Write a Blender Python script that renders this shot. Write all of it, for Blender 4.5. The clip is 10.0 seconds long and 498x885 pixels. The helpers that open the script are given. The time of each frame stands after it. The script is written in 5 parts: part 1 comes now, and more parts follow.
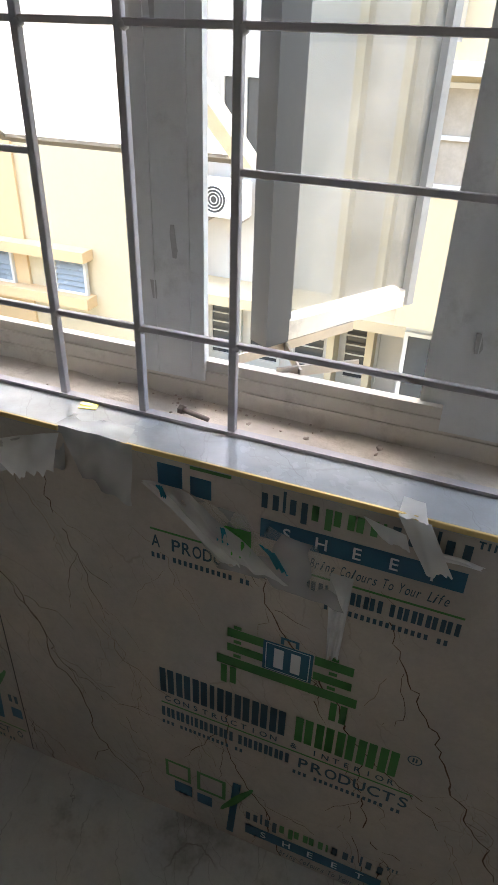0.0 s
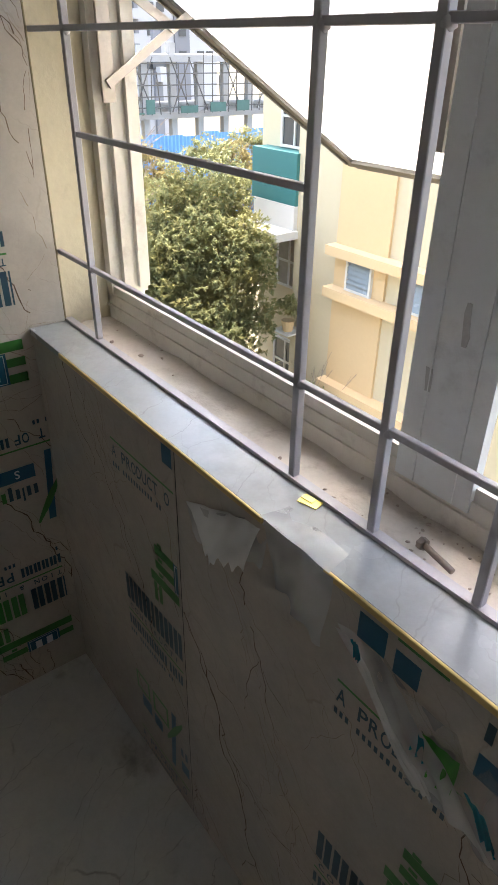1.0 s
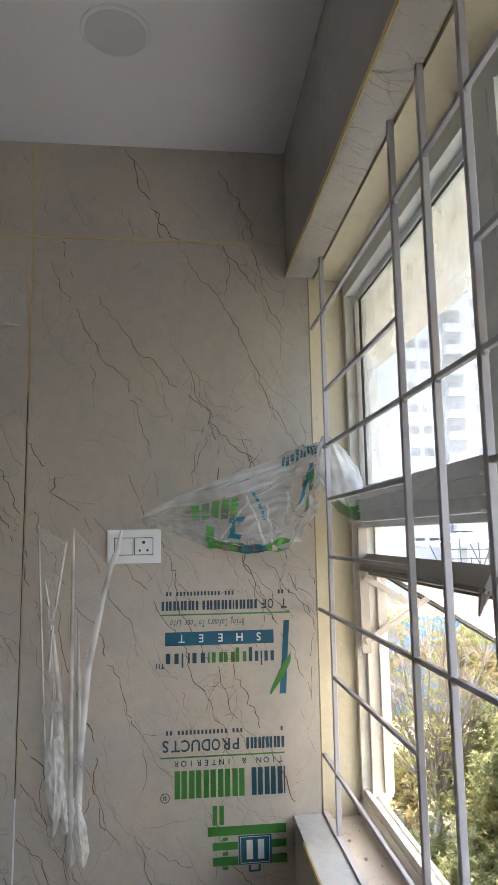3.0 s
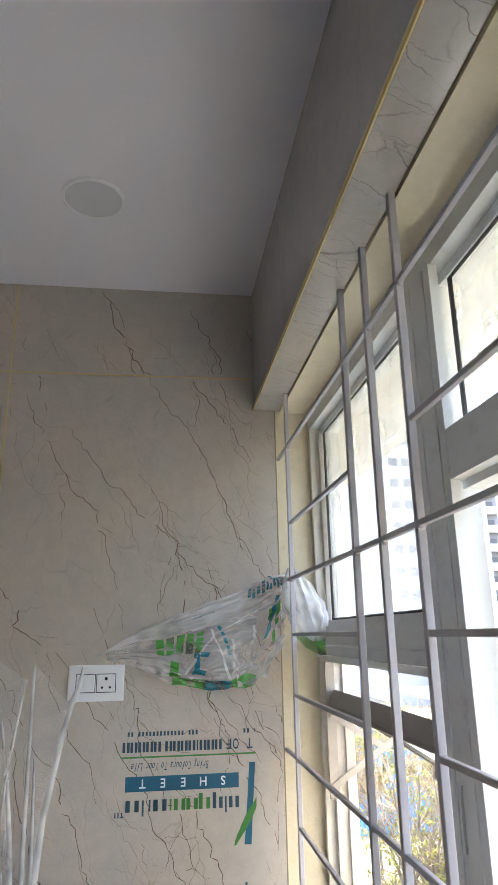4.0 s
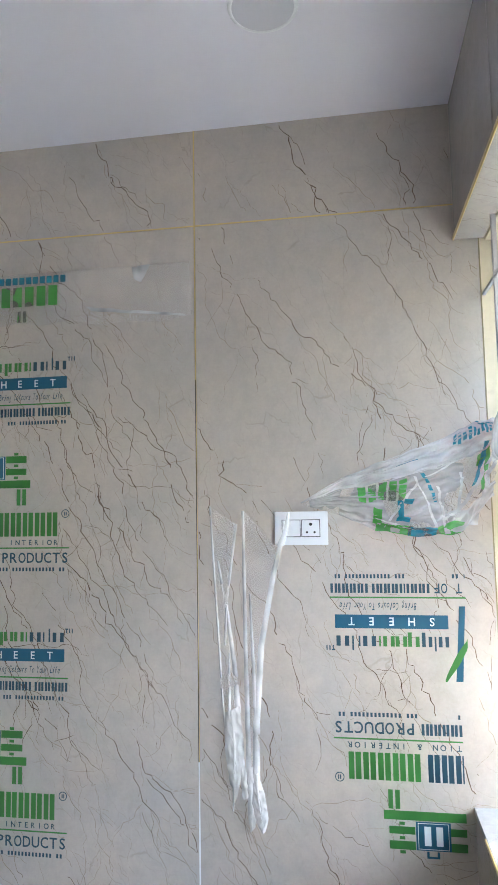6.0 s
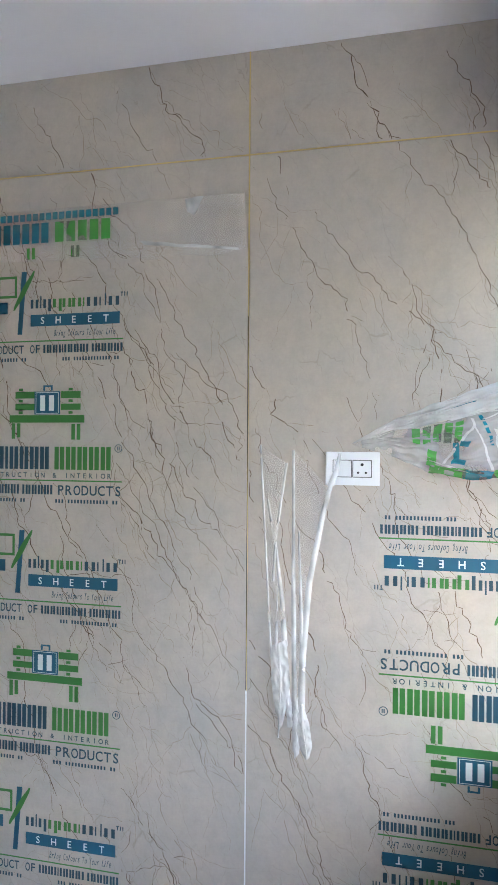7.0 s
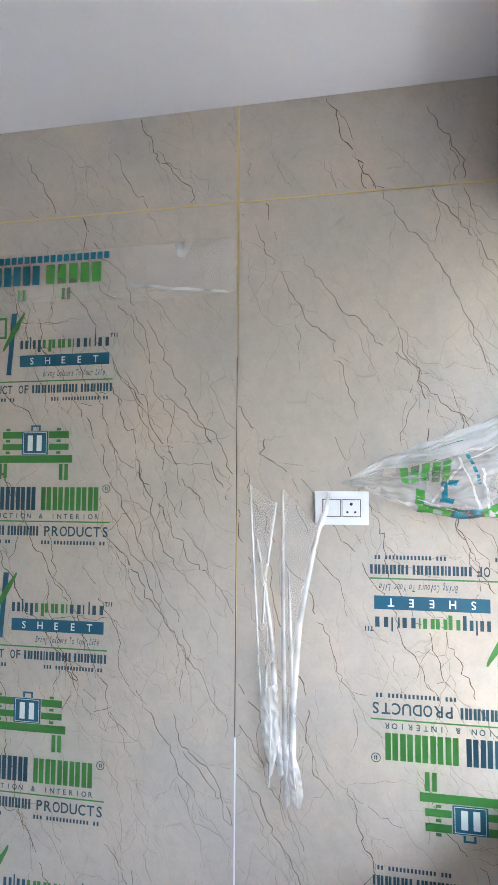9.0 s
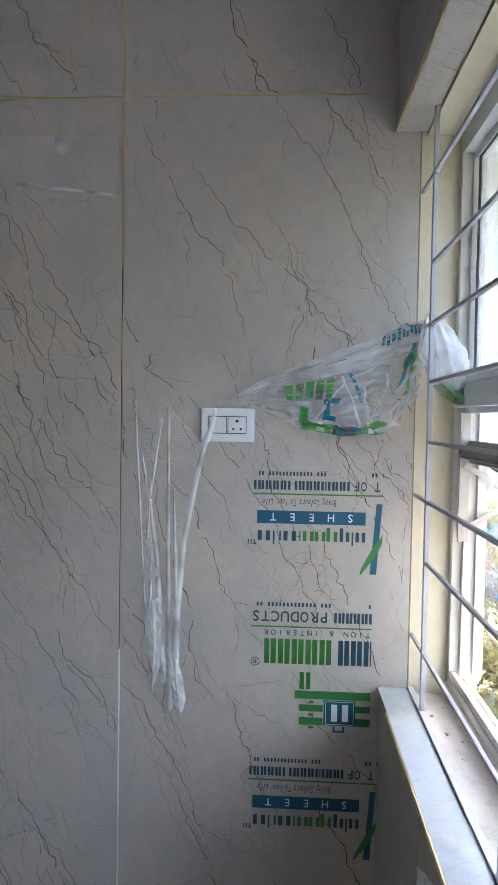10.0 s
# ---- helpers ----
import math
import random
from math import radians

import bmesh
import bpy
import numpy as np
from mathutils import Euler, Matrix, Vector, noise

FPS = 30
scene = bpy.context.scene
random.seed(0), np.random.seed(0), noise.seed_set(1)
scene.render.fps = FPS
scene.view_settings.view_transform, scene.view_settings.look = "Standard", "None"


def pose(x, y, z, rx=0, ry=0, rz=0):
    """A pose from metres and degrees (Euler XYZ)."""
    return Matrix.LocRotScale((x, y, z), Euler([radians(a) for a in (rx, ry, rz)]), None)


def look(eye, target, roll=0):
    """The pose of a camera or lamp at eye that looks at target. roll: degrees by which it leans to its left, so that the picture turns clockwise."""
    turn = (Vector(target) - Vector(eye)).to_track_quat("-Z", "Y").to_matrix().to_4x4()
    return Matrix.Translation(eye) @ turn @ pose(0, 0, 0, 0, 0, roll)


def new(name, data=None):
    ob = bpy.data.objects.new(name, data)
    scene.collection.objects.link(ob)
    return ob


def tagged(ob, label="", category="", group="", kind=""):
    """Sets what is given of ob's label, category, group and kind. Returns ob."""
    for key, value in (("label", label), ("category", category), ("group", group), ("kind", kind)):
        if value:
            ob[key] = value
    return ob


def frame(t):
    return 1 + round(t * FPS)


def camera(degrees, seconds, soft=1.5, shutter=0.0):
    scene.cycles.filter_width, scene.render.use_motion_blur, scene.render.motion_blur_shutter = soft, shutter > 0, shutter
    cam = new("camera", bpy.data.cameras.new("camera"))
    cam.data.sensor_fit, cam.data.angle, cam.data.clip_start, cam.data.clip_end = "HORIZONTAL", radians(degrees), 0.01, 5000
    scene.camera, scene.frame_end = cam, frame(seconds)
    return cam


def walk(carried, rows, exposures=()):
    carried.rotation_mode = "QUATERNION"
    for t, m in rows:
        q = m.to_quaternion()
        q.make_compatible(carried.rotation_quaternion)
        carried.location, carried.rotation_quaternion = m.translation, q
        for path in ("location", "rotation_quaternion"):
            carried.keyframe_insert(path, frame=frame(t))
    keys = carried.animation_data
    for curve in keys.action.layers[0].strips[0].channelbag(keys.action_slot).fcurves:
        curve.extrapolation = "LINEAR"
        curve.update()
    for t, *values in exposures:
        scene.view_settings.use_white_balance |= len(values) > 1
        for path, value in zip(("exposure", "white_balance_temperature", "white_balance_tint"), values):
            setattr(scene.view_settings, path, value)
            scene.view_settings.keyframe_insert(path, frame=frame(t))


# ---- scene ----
cam = camera(41.9, 10.0)
PATH = [
    (0, (1.385, -0.811, 1.43), (0.792, 0.771, 0.361), 2.0),
    (0.5, (1.31, -0.683, 1.419), (0.445, 0.777, 0.359), 2.4),
    (1, (1.309, -0.52, 1.412), (-0.046, 0.522, 0.374), 0.9),
    (1.2, (1.338, -0.495, 1.438), (-0.165, 0.376, 0.448), 0.9),
    (1.5, (1.422, -0.495, 1.468), (-0.307, 0.164, 0.707), -2.2),
    (2, (1.626, -0.511, 1.55), (-0.293, -0.046, 1.224), -1.2),
    (2.5, (1.759, -0.455, 1.626), (-0.203, -0.065, 1.619), -0.9),
    (2.7, (1.8, -0.426, 1.632), (-0.173, -0.134, 1.779), -0.6),
    (3.8, (1.898, -0.38, 1.72), (-0.024, -0.12, 2.206), -1.9),
    (4, (1.906, -0.363, 1.738), (0.005, -0.103, 2.303), -1.0),
    (4.5, (1.904, -0.389, 1.747), (-0.011, -0.246, 2.304), 0.6),
    (5, (1.852, -0.415, 1.718), (-0.118, -0.557, 2.044), -0.9),
    (5.5, (1.826, -0.395, 1.686), (-0.139, -0.674, 1.933), -1.3),
    (5.7, (1.82, -0.386, 1.692), (-0.144, -0.692, 1.909), -1.25),
    (6.8, (1.83, -0.385, 1.685), (-0.14, -0.698, 1.767), 0.4),
    (7, (1.811, -0.402, 1.677), (-0.137, -0.855, 1.689), 0.4),
    (7.5, (1.821, -0.405, 1.668), (-0.127, -0.838, 1.801), 1.65),
    (8, (1.819, -0.394, 1.658), (-0.124, -0.831, 1.837), 1.2),
    (8.5, (1.819, -0.404, 1.674), (-0.13, -0.82, 1.845), 0.9),
    (9, (1.816, -0.415, 1.664), (-0.137, -0.82, 1.812), 0.3),
    (9.5, (1.81, -0.443, 1.647), (-0.187, -0.553, 1.621), -0.2),
    (10, (1.792, -0.373, 1.636), (-0.204, -0.481, 1.563), 0.95),
]
EXPOSURES = [(0.0, 3.5, 6900, 10), (1.0, 3.3, 7050, 10), (1.5, 3.68, 6800, 10), (2.0, 3.64, 7000, 10), (2.5, 3.62, 7000, 10), (4.0, 4.0, 6650, 10), (4.5, 3.9, 6700, 10), (5.0, 4.22, 6200, 10), (5.5, 4.86, 6100, 10), (7.0, 5.0, 6200, 10), (7.5, 5.1, 6200, 10), (9.0, 5.17, 6250, 10), (9.5, 4.78, 6200, 10), (10.0, 4.0, 5850, 10)]
walk(cam, [(t, look(eye, target, roll)) for t, eye, target, roll in PATH], EXPOSURES)

# world and sun
world = bpy.data.worlds.new("sky")
scene.world = world
world.use_nodes = True
wn, wl = world.node_tree.nodes, world.node_tree.links
sky = wn.new("ShaderNodeTexSky")
sky.sky_type, sky.sun_disc = "NISHITA", False
SUN_EL, SUN_AZ = radians(77), radians(-20)
sky.sun_elevation, sky.sun_rotation = SUN_EL, SUN_AZ
sky.dust_density, sky.air_density = 4.0, 1.2
wl.new(sky.outputs[0], wn["Background"].inputs[0])
wn["Background"].inputs[1].default_value = 0.15
sun = new("sun", bpy.data.lights.new("sun", "SUN"))
sun.data.energy, sun.data.angle, sun.data.color = 2.0, radians(1.5), (1.0, 0.95, 0.86)
sd = Vector((math.sin(SUN_AZ) * math.cos(SUN_EL), math.cos(SUN_AZ) * math.cos(SUN_EL), math.sin(SUN_EL)))
sun.matrix_basis = look(sd * 50, (0, 0, 0))


# ---- materials ----
class Nodes:
    """A small wrapper to write node materials in few lines."""

    def __init__(self, name):
        self.m = bpy.data.materials.new(name)
        self.m.use_nodes = True
        self.t = self.m.node_tree
        self.b = self.t.nodes["Principled BSDF"]
        self.out = self.t.nodes["Material Output"]
        self.co = self.add("ShaderNodeTexCoord").outputs["Object"]

    def add(self, kind):
        return self.t.nodes.new(kind)

    def put(self, socket, v):
        if isinstance(v, bpy.types.NodeSocket):
            self.t.links.new(v, socket)
        elif isinstance(v, tuple) and len(v) == 3 and socket.type == "RGBA":
            socket.default_value = (*v, 1)
        else:
            socket.default_value = v

    def math(self, op, a, b=0.0, c=0.0, clamp=False):
        n = self.add("ShaderNodeMath")
        n.operation, n.use_clamp = op, clamp
        for s, v in zip(n.inputs, (a, b, c)):
            self.put(s, v)
        return n.outputs[0]

    def vec(self, op, a, b):
        n = self.add("ShaderNodeVectorMath")
        n.operation = op
        self.put(n.inputs[0], a)
        self.put(n.inputs[1], b)
        return n.outputs["Value"] if op == "DOT_PRODUCT" else n.outputs[0]

    def noise(self, scale, detail=3.0, rough=0.55, co=None, color=False):
        n = self.add("ShaderNodeTexNoise")
        self.put(n.inputs["Vector"], co or self.co)
        n.inputs["Scale"].default_value, n.inputs["Detail"].default_value, n.inputs["Roughness"].default_value = scale, detail, rough
        return n.outputs["Color" if color else "Fac"]

    def ramp(self, fac, a, b, lo=0.0, hi=1.0):
        n = self.add("ShaderNodeMapRange")
        n.interpolation_type = "SMOOTHSTEP"
        for s, v in zip(n.inputs, (fac, a, b, lo, hi)):
            self.put(s, v)
        return n.outputs[0]

    def mix(self, fac, a, b, blend="MIX"):
        n = self.add("ShaderNodeMix")
        n.data_type, n.blend_type = "RGBA", blend
        self.put(n.inputs[0], fac)
        self.put(n.inputs[6], a)
        self.put(n.inputs[7], b)
        return n.outputs[2]

    def bump(self, height, strength=0.2, distance=0.01):
        n = self.add("ShaderNodeBump")
        n.inputs["Strength"].default_value, n.inputs["Distance"].default_value = strength, distance
        self.put(n.inputs["Height"], height)
        self.put(self.b.inputs["Normal"], n.outputs[0])

    def sheen(self, face, edge):
        """How much a thin clear sheet mirrors: little straight on, more at a slant."""
        f = self.add("ShaderNodeLayerWeight")
        f.inputs[0].default_value = 0.5
        return self.math("ADD", self.math("MULTIPLY", self.math("POWER", f.outputs["Facing"], 4.0), edge), face)

    def done(self, color, rough=0.5, metal=0.0, coat=0.0, spec=0.5):
        self.put(self.b.inputs["Base Color"], color)
        self.put(self.b.inputs["Roughness"], rough)
        self.put(self.b.inputs["Metallic"], metal)
        self.put(self.b.inputs["Coat Weight"], coat)
        self.put(self.b.inputs["Specular IOR Level"], spec)
        return self.m


def painted(name, color, rough=0.5, vary=0.12, scale=3.0, grain=60.0, bumpy=0.05, metal=0.0, spec=0.5, dirt=0.0, dirt_color=(0.2, 0.16, 0.12)):
    """Paint, plaster, metal: a base colour with stains at two scales, fine relief and dirt specks."""
    n = Nodes(name)
    big, small = n.noise(scale, 4), n.noise(grain, 3)
    k = n.math("ADD", n.math("MULTIPLY", n.math("SUBTRACT", big, 0.5), vary * 2), n.math("MULTIPLY", n.math("SUBTRACT", small, 0.5), vary))
    c = n.mix(1.0, color, n.math("ADD", k, 1.0), "MULTIPLY")
    if dirt:
        spot = n.math("MULTIPLY", n.ramp(n.noise(scale * 2.3, 6, 0.7), 0.52, 0.72), dirt)
        c = n.mix(spot, c, dirt_color)
    if bumpy:
        n.bump(small, bumpy, 0.004)
    return n.done(c, n.math("ADD", n.math("MULTIPLY", big, 0.2), rough - 0.1), metal, 0.0, spec)


def marble(name, base, vein, rough, flat=False, amount=1.0, bold=1.0, scale=1.0, tint=(0.84, 0.89, 0.94), spec=0.5, dirt=0.0):
    """Polished printed stone: clouded ground, long broken cracks that run steeply down to one side, and a net of hair veins."""
    n = Nodes(name)
    sep = n.add("ShaderNodeSeparateXYZ")
    n.put(sep.inputs[0], n.co)
    x, y, z = sep.outputs
    if flat:
        s, t, d = x, y, z
    else:
        s, t, d = n.math("ADD", x, y), z, n.math("SUBTRACT", x, y)
    com = n.add("ShaderNodeCombineXYZ")
    n.put(com.inputs[0], s)
    n.put(com.inputs[1], t)
    n.put(com.inputs[2], n.math("MULTIPLY", d, 0.37))
    flat_co = com.outputs[0]
    drift = n.noise(2.6 * scale, 2, 0.5, flat_co)
    jag = n.noise(8.0, 4, 0.6, flat_co)
    bend = n.vec("MULTIPLY", n.vec("SUBTRACT", n.noise(4.5, 5, 0.66, flat_co, True), (0.5, 0.5, 0.5)), (0.1, 0.1, 0.0))

    def cracks(angle, count, width, lo, hi, off):
        """A set of long wandering cracks at one slant, broken where the mask is low."""
        ca, sa = math.cos(radians(angle)), math.sin(radians(angle))
        across = n.math("ADD", n.math("MULTIPLY", s, sa), n.math("MULTIPLY", t, ca))
        phase = n.math("ADD", n.math("MULTIPLY", across, count * scale), off)
        phase = n.math("ADD", phase, n.math("MULTIPLY", drift, 1.0))
        phase = n.math("ADD", phase, n.math("MULTIPLY", jag, 0.36))
        dist = n.math("DIVIDE", n.math("ABSOLUTE", n.math("SUBTRACT", n.math("FRACT", phase), 0.5)), count * scale)
        thick = n.math("MULTIPLY", n.ramp(n.noise(7.0, 2, 0.5, flat_co), 0.3, 0.7, 0.35, 1.0), width)
        line = n.math("SUBTRACT", 1.0, n.ramp(dist, 0.0, thick))
        shift = n.vec("ADD", flat_co, (off * 3.1, off * 1.7, off))
        return n.math("MULTIPLY", line, n.ramp(n.noise(4.2, 3, 0.6, shift), lo, hi))

    def branches(angle, cells, width, lo, hi, off, stretch=0.6):
        """Forking cracks: the joints of long uneven cells laid along one slant, broken where the mask is low."""
        ca, sa = math.cos(radians(angle)), math.sin(radians(angle))
        p = n.vec("ADD", flat_co, bend)
        co = n.add("ShaderNodeCombineXYZ")
        n.put(co.inputs[0], n.math("MULTIPLY", n.vec("DOT_PRODUCT", p, (ca, -sa, 0.0)), stretch))
        n.put(co.inputs[1], n.math("ADD", n.vec("DOT_PRODUCT", p, (sa, ca, 0.0)), off))
        vo = n.add("ShaderNodeTexVoronoi")
        vo.voronoi_dimensions, vo.feature = "2D", "DISTANCE_TO_EDGE"
        n.put(vo.inputs["Vector"], co.outputs[0])
        vo.inputs["Scale"].default_value = cells * scale
        dist = n.math("DIVIDE", vo.outputs["Distance"], cells * scale)
        thick = n.math("MULTIPLY", n.ramp(n.noise(9.0, 2, 0.5, flat_co), 0.3, 0.7, 0.4, 1.0), width)
        line = n.math("SUBTRACT", 1.0, n.ramp(dist, 0.0, thick))
        shift = n.vec("ADD", flat_co, (off * 3.1, off * 1.7, off))
        return n.math("MULTIPLY", line, n.ramp(n.noise(4.4, 3, 0.6, shift), lo, hi))

    a = n.math("MAXIMUM", cracks(60, 6.5, 0.0016, 0.46, 0.6, 0.0), branches(60, 11.0, 0.0018, 0.42, 0.56, 2.3, 0.22))
    b = n.math("MAXIMUM", branches(46, 15.0, 0.0014, 0.47, 0.6, 5.1, 0.3), branches(64, 15.0, 0.0016, 0.45, 0.58, 8.4, 0.2))
    cloud = n.noise(4.0, 5, 0.6)
    grain = n.noise(120.0, 2)
    c = n.mix(n.ramp(cloud, 0.3, 0.7), base, tuple(p * q for p, q in zip(base, tint)))
    c = n.mix(n.math("MULTIPLY", n.ramp(n.noise(14.0, 4, 0.7), 0.55, 0.8), 0.25), c, tuple(p * 1.18 for p in base))
    c = n.mix(n.math("MULTIPLY", n.math("SUBTRACT", grain, 0.3), 0.16), c, vein)
    c = n.mix(n.math("MULTIPLY", n.ramp(n.noise(26.0, 6, 0.75), 0.35, 0.75), 0.28), c, tuple(p * 0.62 for p in base))
    c = n.mix(n.math("MULTIPLY", b, 0.6 * amount), c, vein)
    c = n.mix(n.math("MULTIPLY", a, 0.92 * amount * bold), c, vein)
    if dirt:
        c = n.mix(n.math("MULTIPLY", n.ramp(n.noise(3.2, 6, 0.7), 0.52, 0.7), dirt), c, (0.16, 0.14, 0.115))
    return n.done(c, n.math("ADD", n.math("MULTIPLY", cloud, 0.12), rough - 0.06), 0.0, 0.0, spec)


def film(name, color, clear, gloss=0.12, white=0.25, front=0.75, edge=0.35):
    """Thin plastic film: mostly see-through, milky where it is white, with sharp glints."""
    n = Nodes(name)
    tr, gl, tl, df = (n.add("ShaderNodeBsdf" + k) for k in ("Transparent", "Glossy", "Translucent", "Diffuse"))
    n.put(gl.inputs["Roughness"], gloss)
    n.put(tl.inputs["Color"], color)
    n.put(df.inputs["Color"], color)
    milky = n.add("ShaderNodeMixShader")
    n.put(milky.inputs[0], front)
    n.t.links.new(tl.outputs[0], milky.inputs[1])
    n.t.links.new(df.outputs[0], milky.inputs[2])
    body = n.add("ShaderNodeMixShader")
    n.put(body.inputs[0], n.ramp(n.noise(9.0, 2, 0.5), 0.3, 0.75, max(0.0, clear - white), min(1.0, clear + white)))
    n.t.links.new(milky.outputs[0], body.inputs[1])
    n.t.links.new(tr.outputs[0], body.inputs[2])
    skin = n.add("ShaderNodeMixShader")
    n.put(skin.inputs[0], n.sheen(0.04, edge))
    n.t.links.new(body.outputs[0], skin.inputs[1])
    n.t.links.new(gl.outputs[0], skin.inputs[2])
    n.t.links.new(skin.outputs[0], n.out.inputs[0])
    return n.m


def glass(name, tint, dusty):
    """A window pane: clear with a sharp reflection, and a thin haze of dust."""
    n = Nodes(name)
    tr, gl, df = (n.add("ShaderNodeBsdf" + k) for k in ("Transparent", "Glossy", "Translucent"))
    n.put(tr.inputs["Color"], tint)
    n.put(gl.inputs["Roughness"], 0.02)
    n.put(df.inputs["Color"], (0.8, 0.8, 0.78))
    dust = n.add("ShaderNodeMixShader")
    n.put(dust.inputs[0], n.ramp(n.noise(7.0, 5, 0.7), 0.25, 0.8, dusty * 0.4, dusty * 1.6))
    n.t.links.new(tr.outputs[0], dust.inputs[1])
    n.t.links.new(df.outputs[0], dust.inputs[2])
    skin = n.add("ShaderNodeMixShader")
    n.put(skin.inputs[0], n.sheen(0.05, 0.6))
    n.t.links.new(dust.outputs[0], skin.inputs[1])
    n.t.links.new(gl.outputs[0], skin.inputs[2])
    n.t.links.new(skin.outputs[0], n.out.inputs[0])
    return n.m


def leafy(name, dark, light):
    n = Nodes(name)
    info = n.add("ShaderNodeNewGeometry").outputs["Random Per Island"]
    c = n.mix(info, dark, light)
    c = n.mix(n.ramp(n.noise(0.9, 3), 0.45, 0.65), c, n.mix(0.3, light, (0.22, 0.17, 0.03)))
    tl = n.add("ShaderNodeBsdfTranslucent")
    n.put(tl.inputs[0], c)
    mx = n.add("ShaderNodeMixShader")
    mx.inputs[0].default_value = 0.72
    n.done(c, 0.75, spec=0.12)
    n.t.links.new(n.b.outputs[0], mx.inputs[1])
    n.t.links.new(tl.outputs[0], mx.inputs[2])
    n.t.links.new(mx.outputs[0], n.out.inputs[0])
    return n.m


SHEET = marble("stone_sheet", (0.592, 0.52, 0.448), (0.2, 0.15, 0.11), 0.22, amount=0.4, bold=0.0)
VEIN = painted("vein_print", (0.155, 0.105, 0.078), 0.22, 0.5, 14, 60, 0.0)
VEIN_PALE = painted("pale_vein_print", (0.34, 0.275, 0.22), 0.22, 0.35, 10, 60, 0.0)
SOFFIT = marble("soffit_sheet", (0.54, 0.485, 0.425), (0.15, 0.115, 0.09), 0.09, flat=True, amount=0.8)
PLAIN_SHEET = marble("plain_sheet", (0.5, 0.46, 0.43), (0.3, 0.26, 0.22), 0.16, amount=0.15)
SILL_STONE = marble("sill_stone", (0.5, 0.51, 0.52), (0.25, 0.25, 0.25), 0.26, flat=True, amount=0.5, scale=0.6, spec=0.28, dirt=0.2)
FLOOR_STONE = marble("floor_stone", (0.68, 0.66, 0.62), (0.2, 0.18, 0.16), 0.3, flat=True, amount=0.7, scale=0.5, dirt=0.65)
CEILING = painted("ceiling_paint", (0.8, 0.785, 0.84), 0.7, 0.02, 1.5, 200, 0.02)
GOLD = painted("gold_trim", (0.68, 0.53, 0.24), 0.36, 0.1, 8, 60, 0.03, metal=0.9)
GOLD_PAPER = painted("gold_paper", (0.85, 0.72, 0.2), 0.3, 0.1, 30, 90, 0.05, metal=0.6)
CREAM = painted("reveal_paint", (0.72, 0.64, 0.47), 0.75, 0.1, 4, 80, 0.15, dirt=0.35, dirt_color=(0.42, 0.36, 0.26))
DUSTY_SILL = painted("dusty_sill", (0.62, 0.56, 0.5), 0.85, 0.15, 6, 120, 0.3, dirt=0.5, dirt_color=(0.34, 0.28, 0.23))
FRAME_GREY = painted("frame_grey", (0.78, 0.8, 0.8), 0.45, 0.06, 5, 90, 0.04, dirt=0.25, dirt_color=(0.25, 0.23, 0.21))
# frame paint darkened: backlit shade is put into the colour, plus dirt
FRAME_BACKLIT = painted("frame_backlit", (0.1, 0.093, 0.085), 0.5, 0.12, 6, 90, 0.06, dirt=0.4, dirt_color=(0.14, 0.12, 0.1))
# frame grey lowered to hold the outer stile's shade, with some dirt
FRAME_SHADE = painted("frame_shaded", (0.33, 0.34, 0.35), 0.5, 0.08, 6, 90, 0.05, dirt=0.3, dirt_color=(0.2, 0.19, 0.18))
FRAME_SCUFF = painted("frame_scuff", (0.5, 0.5, 0.49), 0.6, 0.3, 40, 150, 0.1)
# darkest copy of the frame grey: reveal shade painted into the hinge stile
FRAME_DEEP_SHADE = painted("frame_deep_shade", (0.085, 0.088, 0.095), 0.5, 0.08, 6, 90, 0.05, dirt=0.25, dirt_color=(0.12, 0.11, 0.1))
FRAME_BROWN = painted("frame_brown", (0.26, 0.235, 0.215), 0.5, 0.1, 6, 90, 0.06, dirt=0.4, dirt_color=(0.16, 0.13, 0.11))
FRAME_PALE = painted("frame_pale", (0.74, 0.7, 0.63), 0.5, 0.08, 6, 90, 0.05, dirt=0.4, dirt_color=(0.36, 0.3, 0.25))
STAY = painted("stay_metal", (0.42, 0.38, 0.34), 0.4, 0.15, 20, 120, 0.08, metal=0.6)
RUBBER = painted("dark_gasket", (0.03, 0.03, 0.033), 0.6, 0.1, 10, 80, 0.05)
GRILLE = painted("grille_paint", (0.52, 0.5, 0.53), 0.45, 0.08, 12, 150, 0.08, dirt=0.2, dirt_color=(0.3, 0.27, 0.25))
PLASTIC = painted("white_plastic", (0.82, 0.83, 0.85), 0.3, 0.02, 8, 120, 0.01)
BLACK = painted("black_line", (0.015, 0.015, 0.017), 0.5, 0.05, 20, 90, 0.0)
GROOVE = painted("joint_groove", (0.3, 0.25, 0.14), 0.6, 0.1, 20, 90, 0.0)
LENS = painted("lamp_lens", (0.63, 0.63, 0.67), 0.45, 0.03, 20, 90, 0.0)
STEEL = painted("rusty_steel", (0.3, 0.25, 0.22), 0.5, 0.2, 40, 150, 0.2, metal=0.7)
RUBBLE = painted("cement_crumbs", (0.45, 0.38, 0.33), 0.9, 0.2, 40, 150, 0.3)
INK_BLUE = painted("ink_blue", (0.01, 0.105, 0.18), 0.35, 0.06, 10, 120, 0.0)
INK_TEXT = painted("ink_text", (0.012, 0.06, 0.095), 0.35, 0.06, 10, 120, 0.0)
INK_GREEN = painted("ink_green", (0.045, 0.205, 0.04), 0.35, 0.06, 10, 120, 0.0)
INK_WHITE = painted("ink_white", (0.75, 0.78, 0.8), 0.35, 0.04, 10, 120, 0.0)
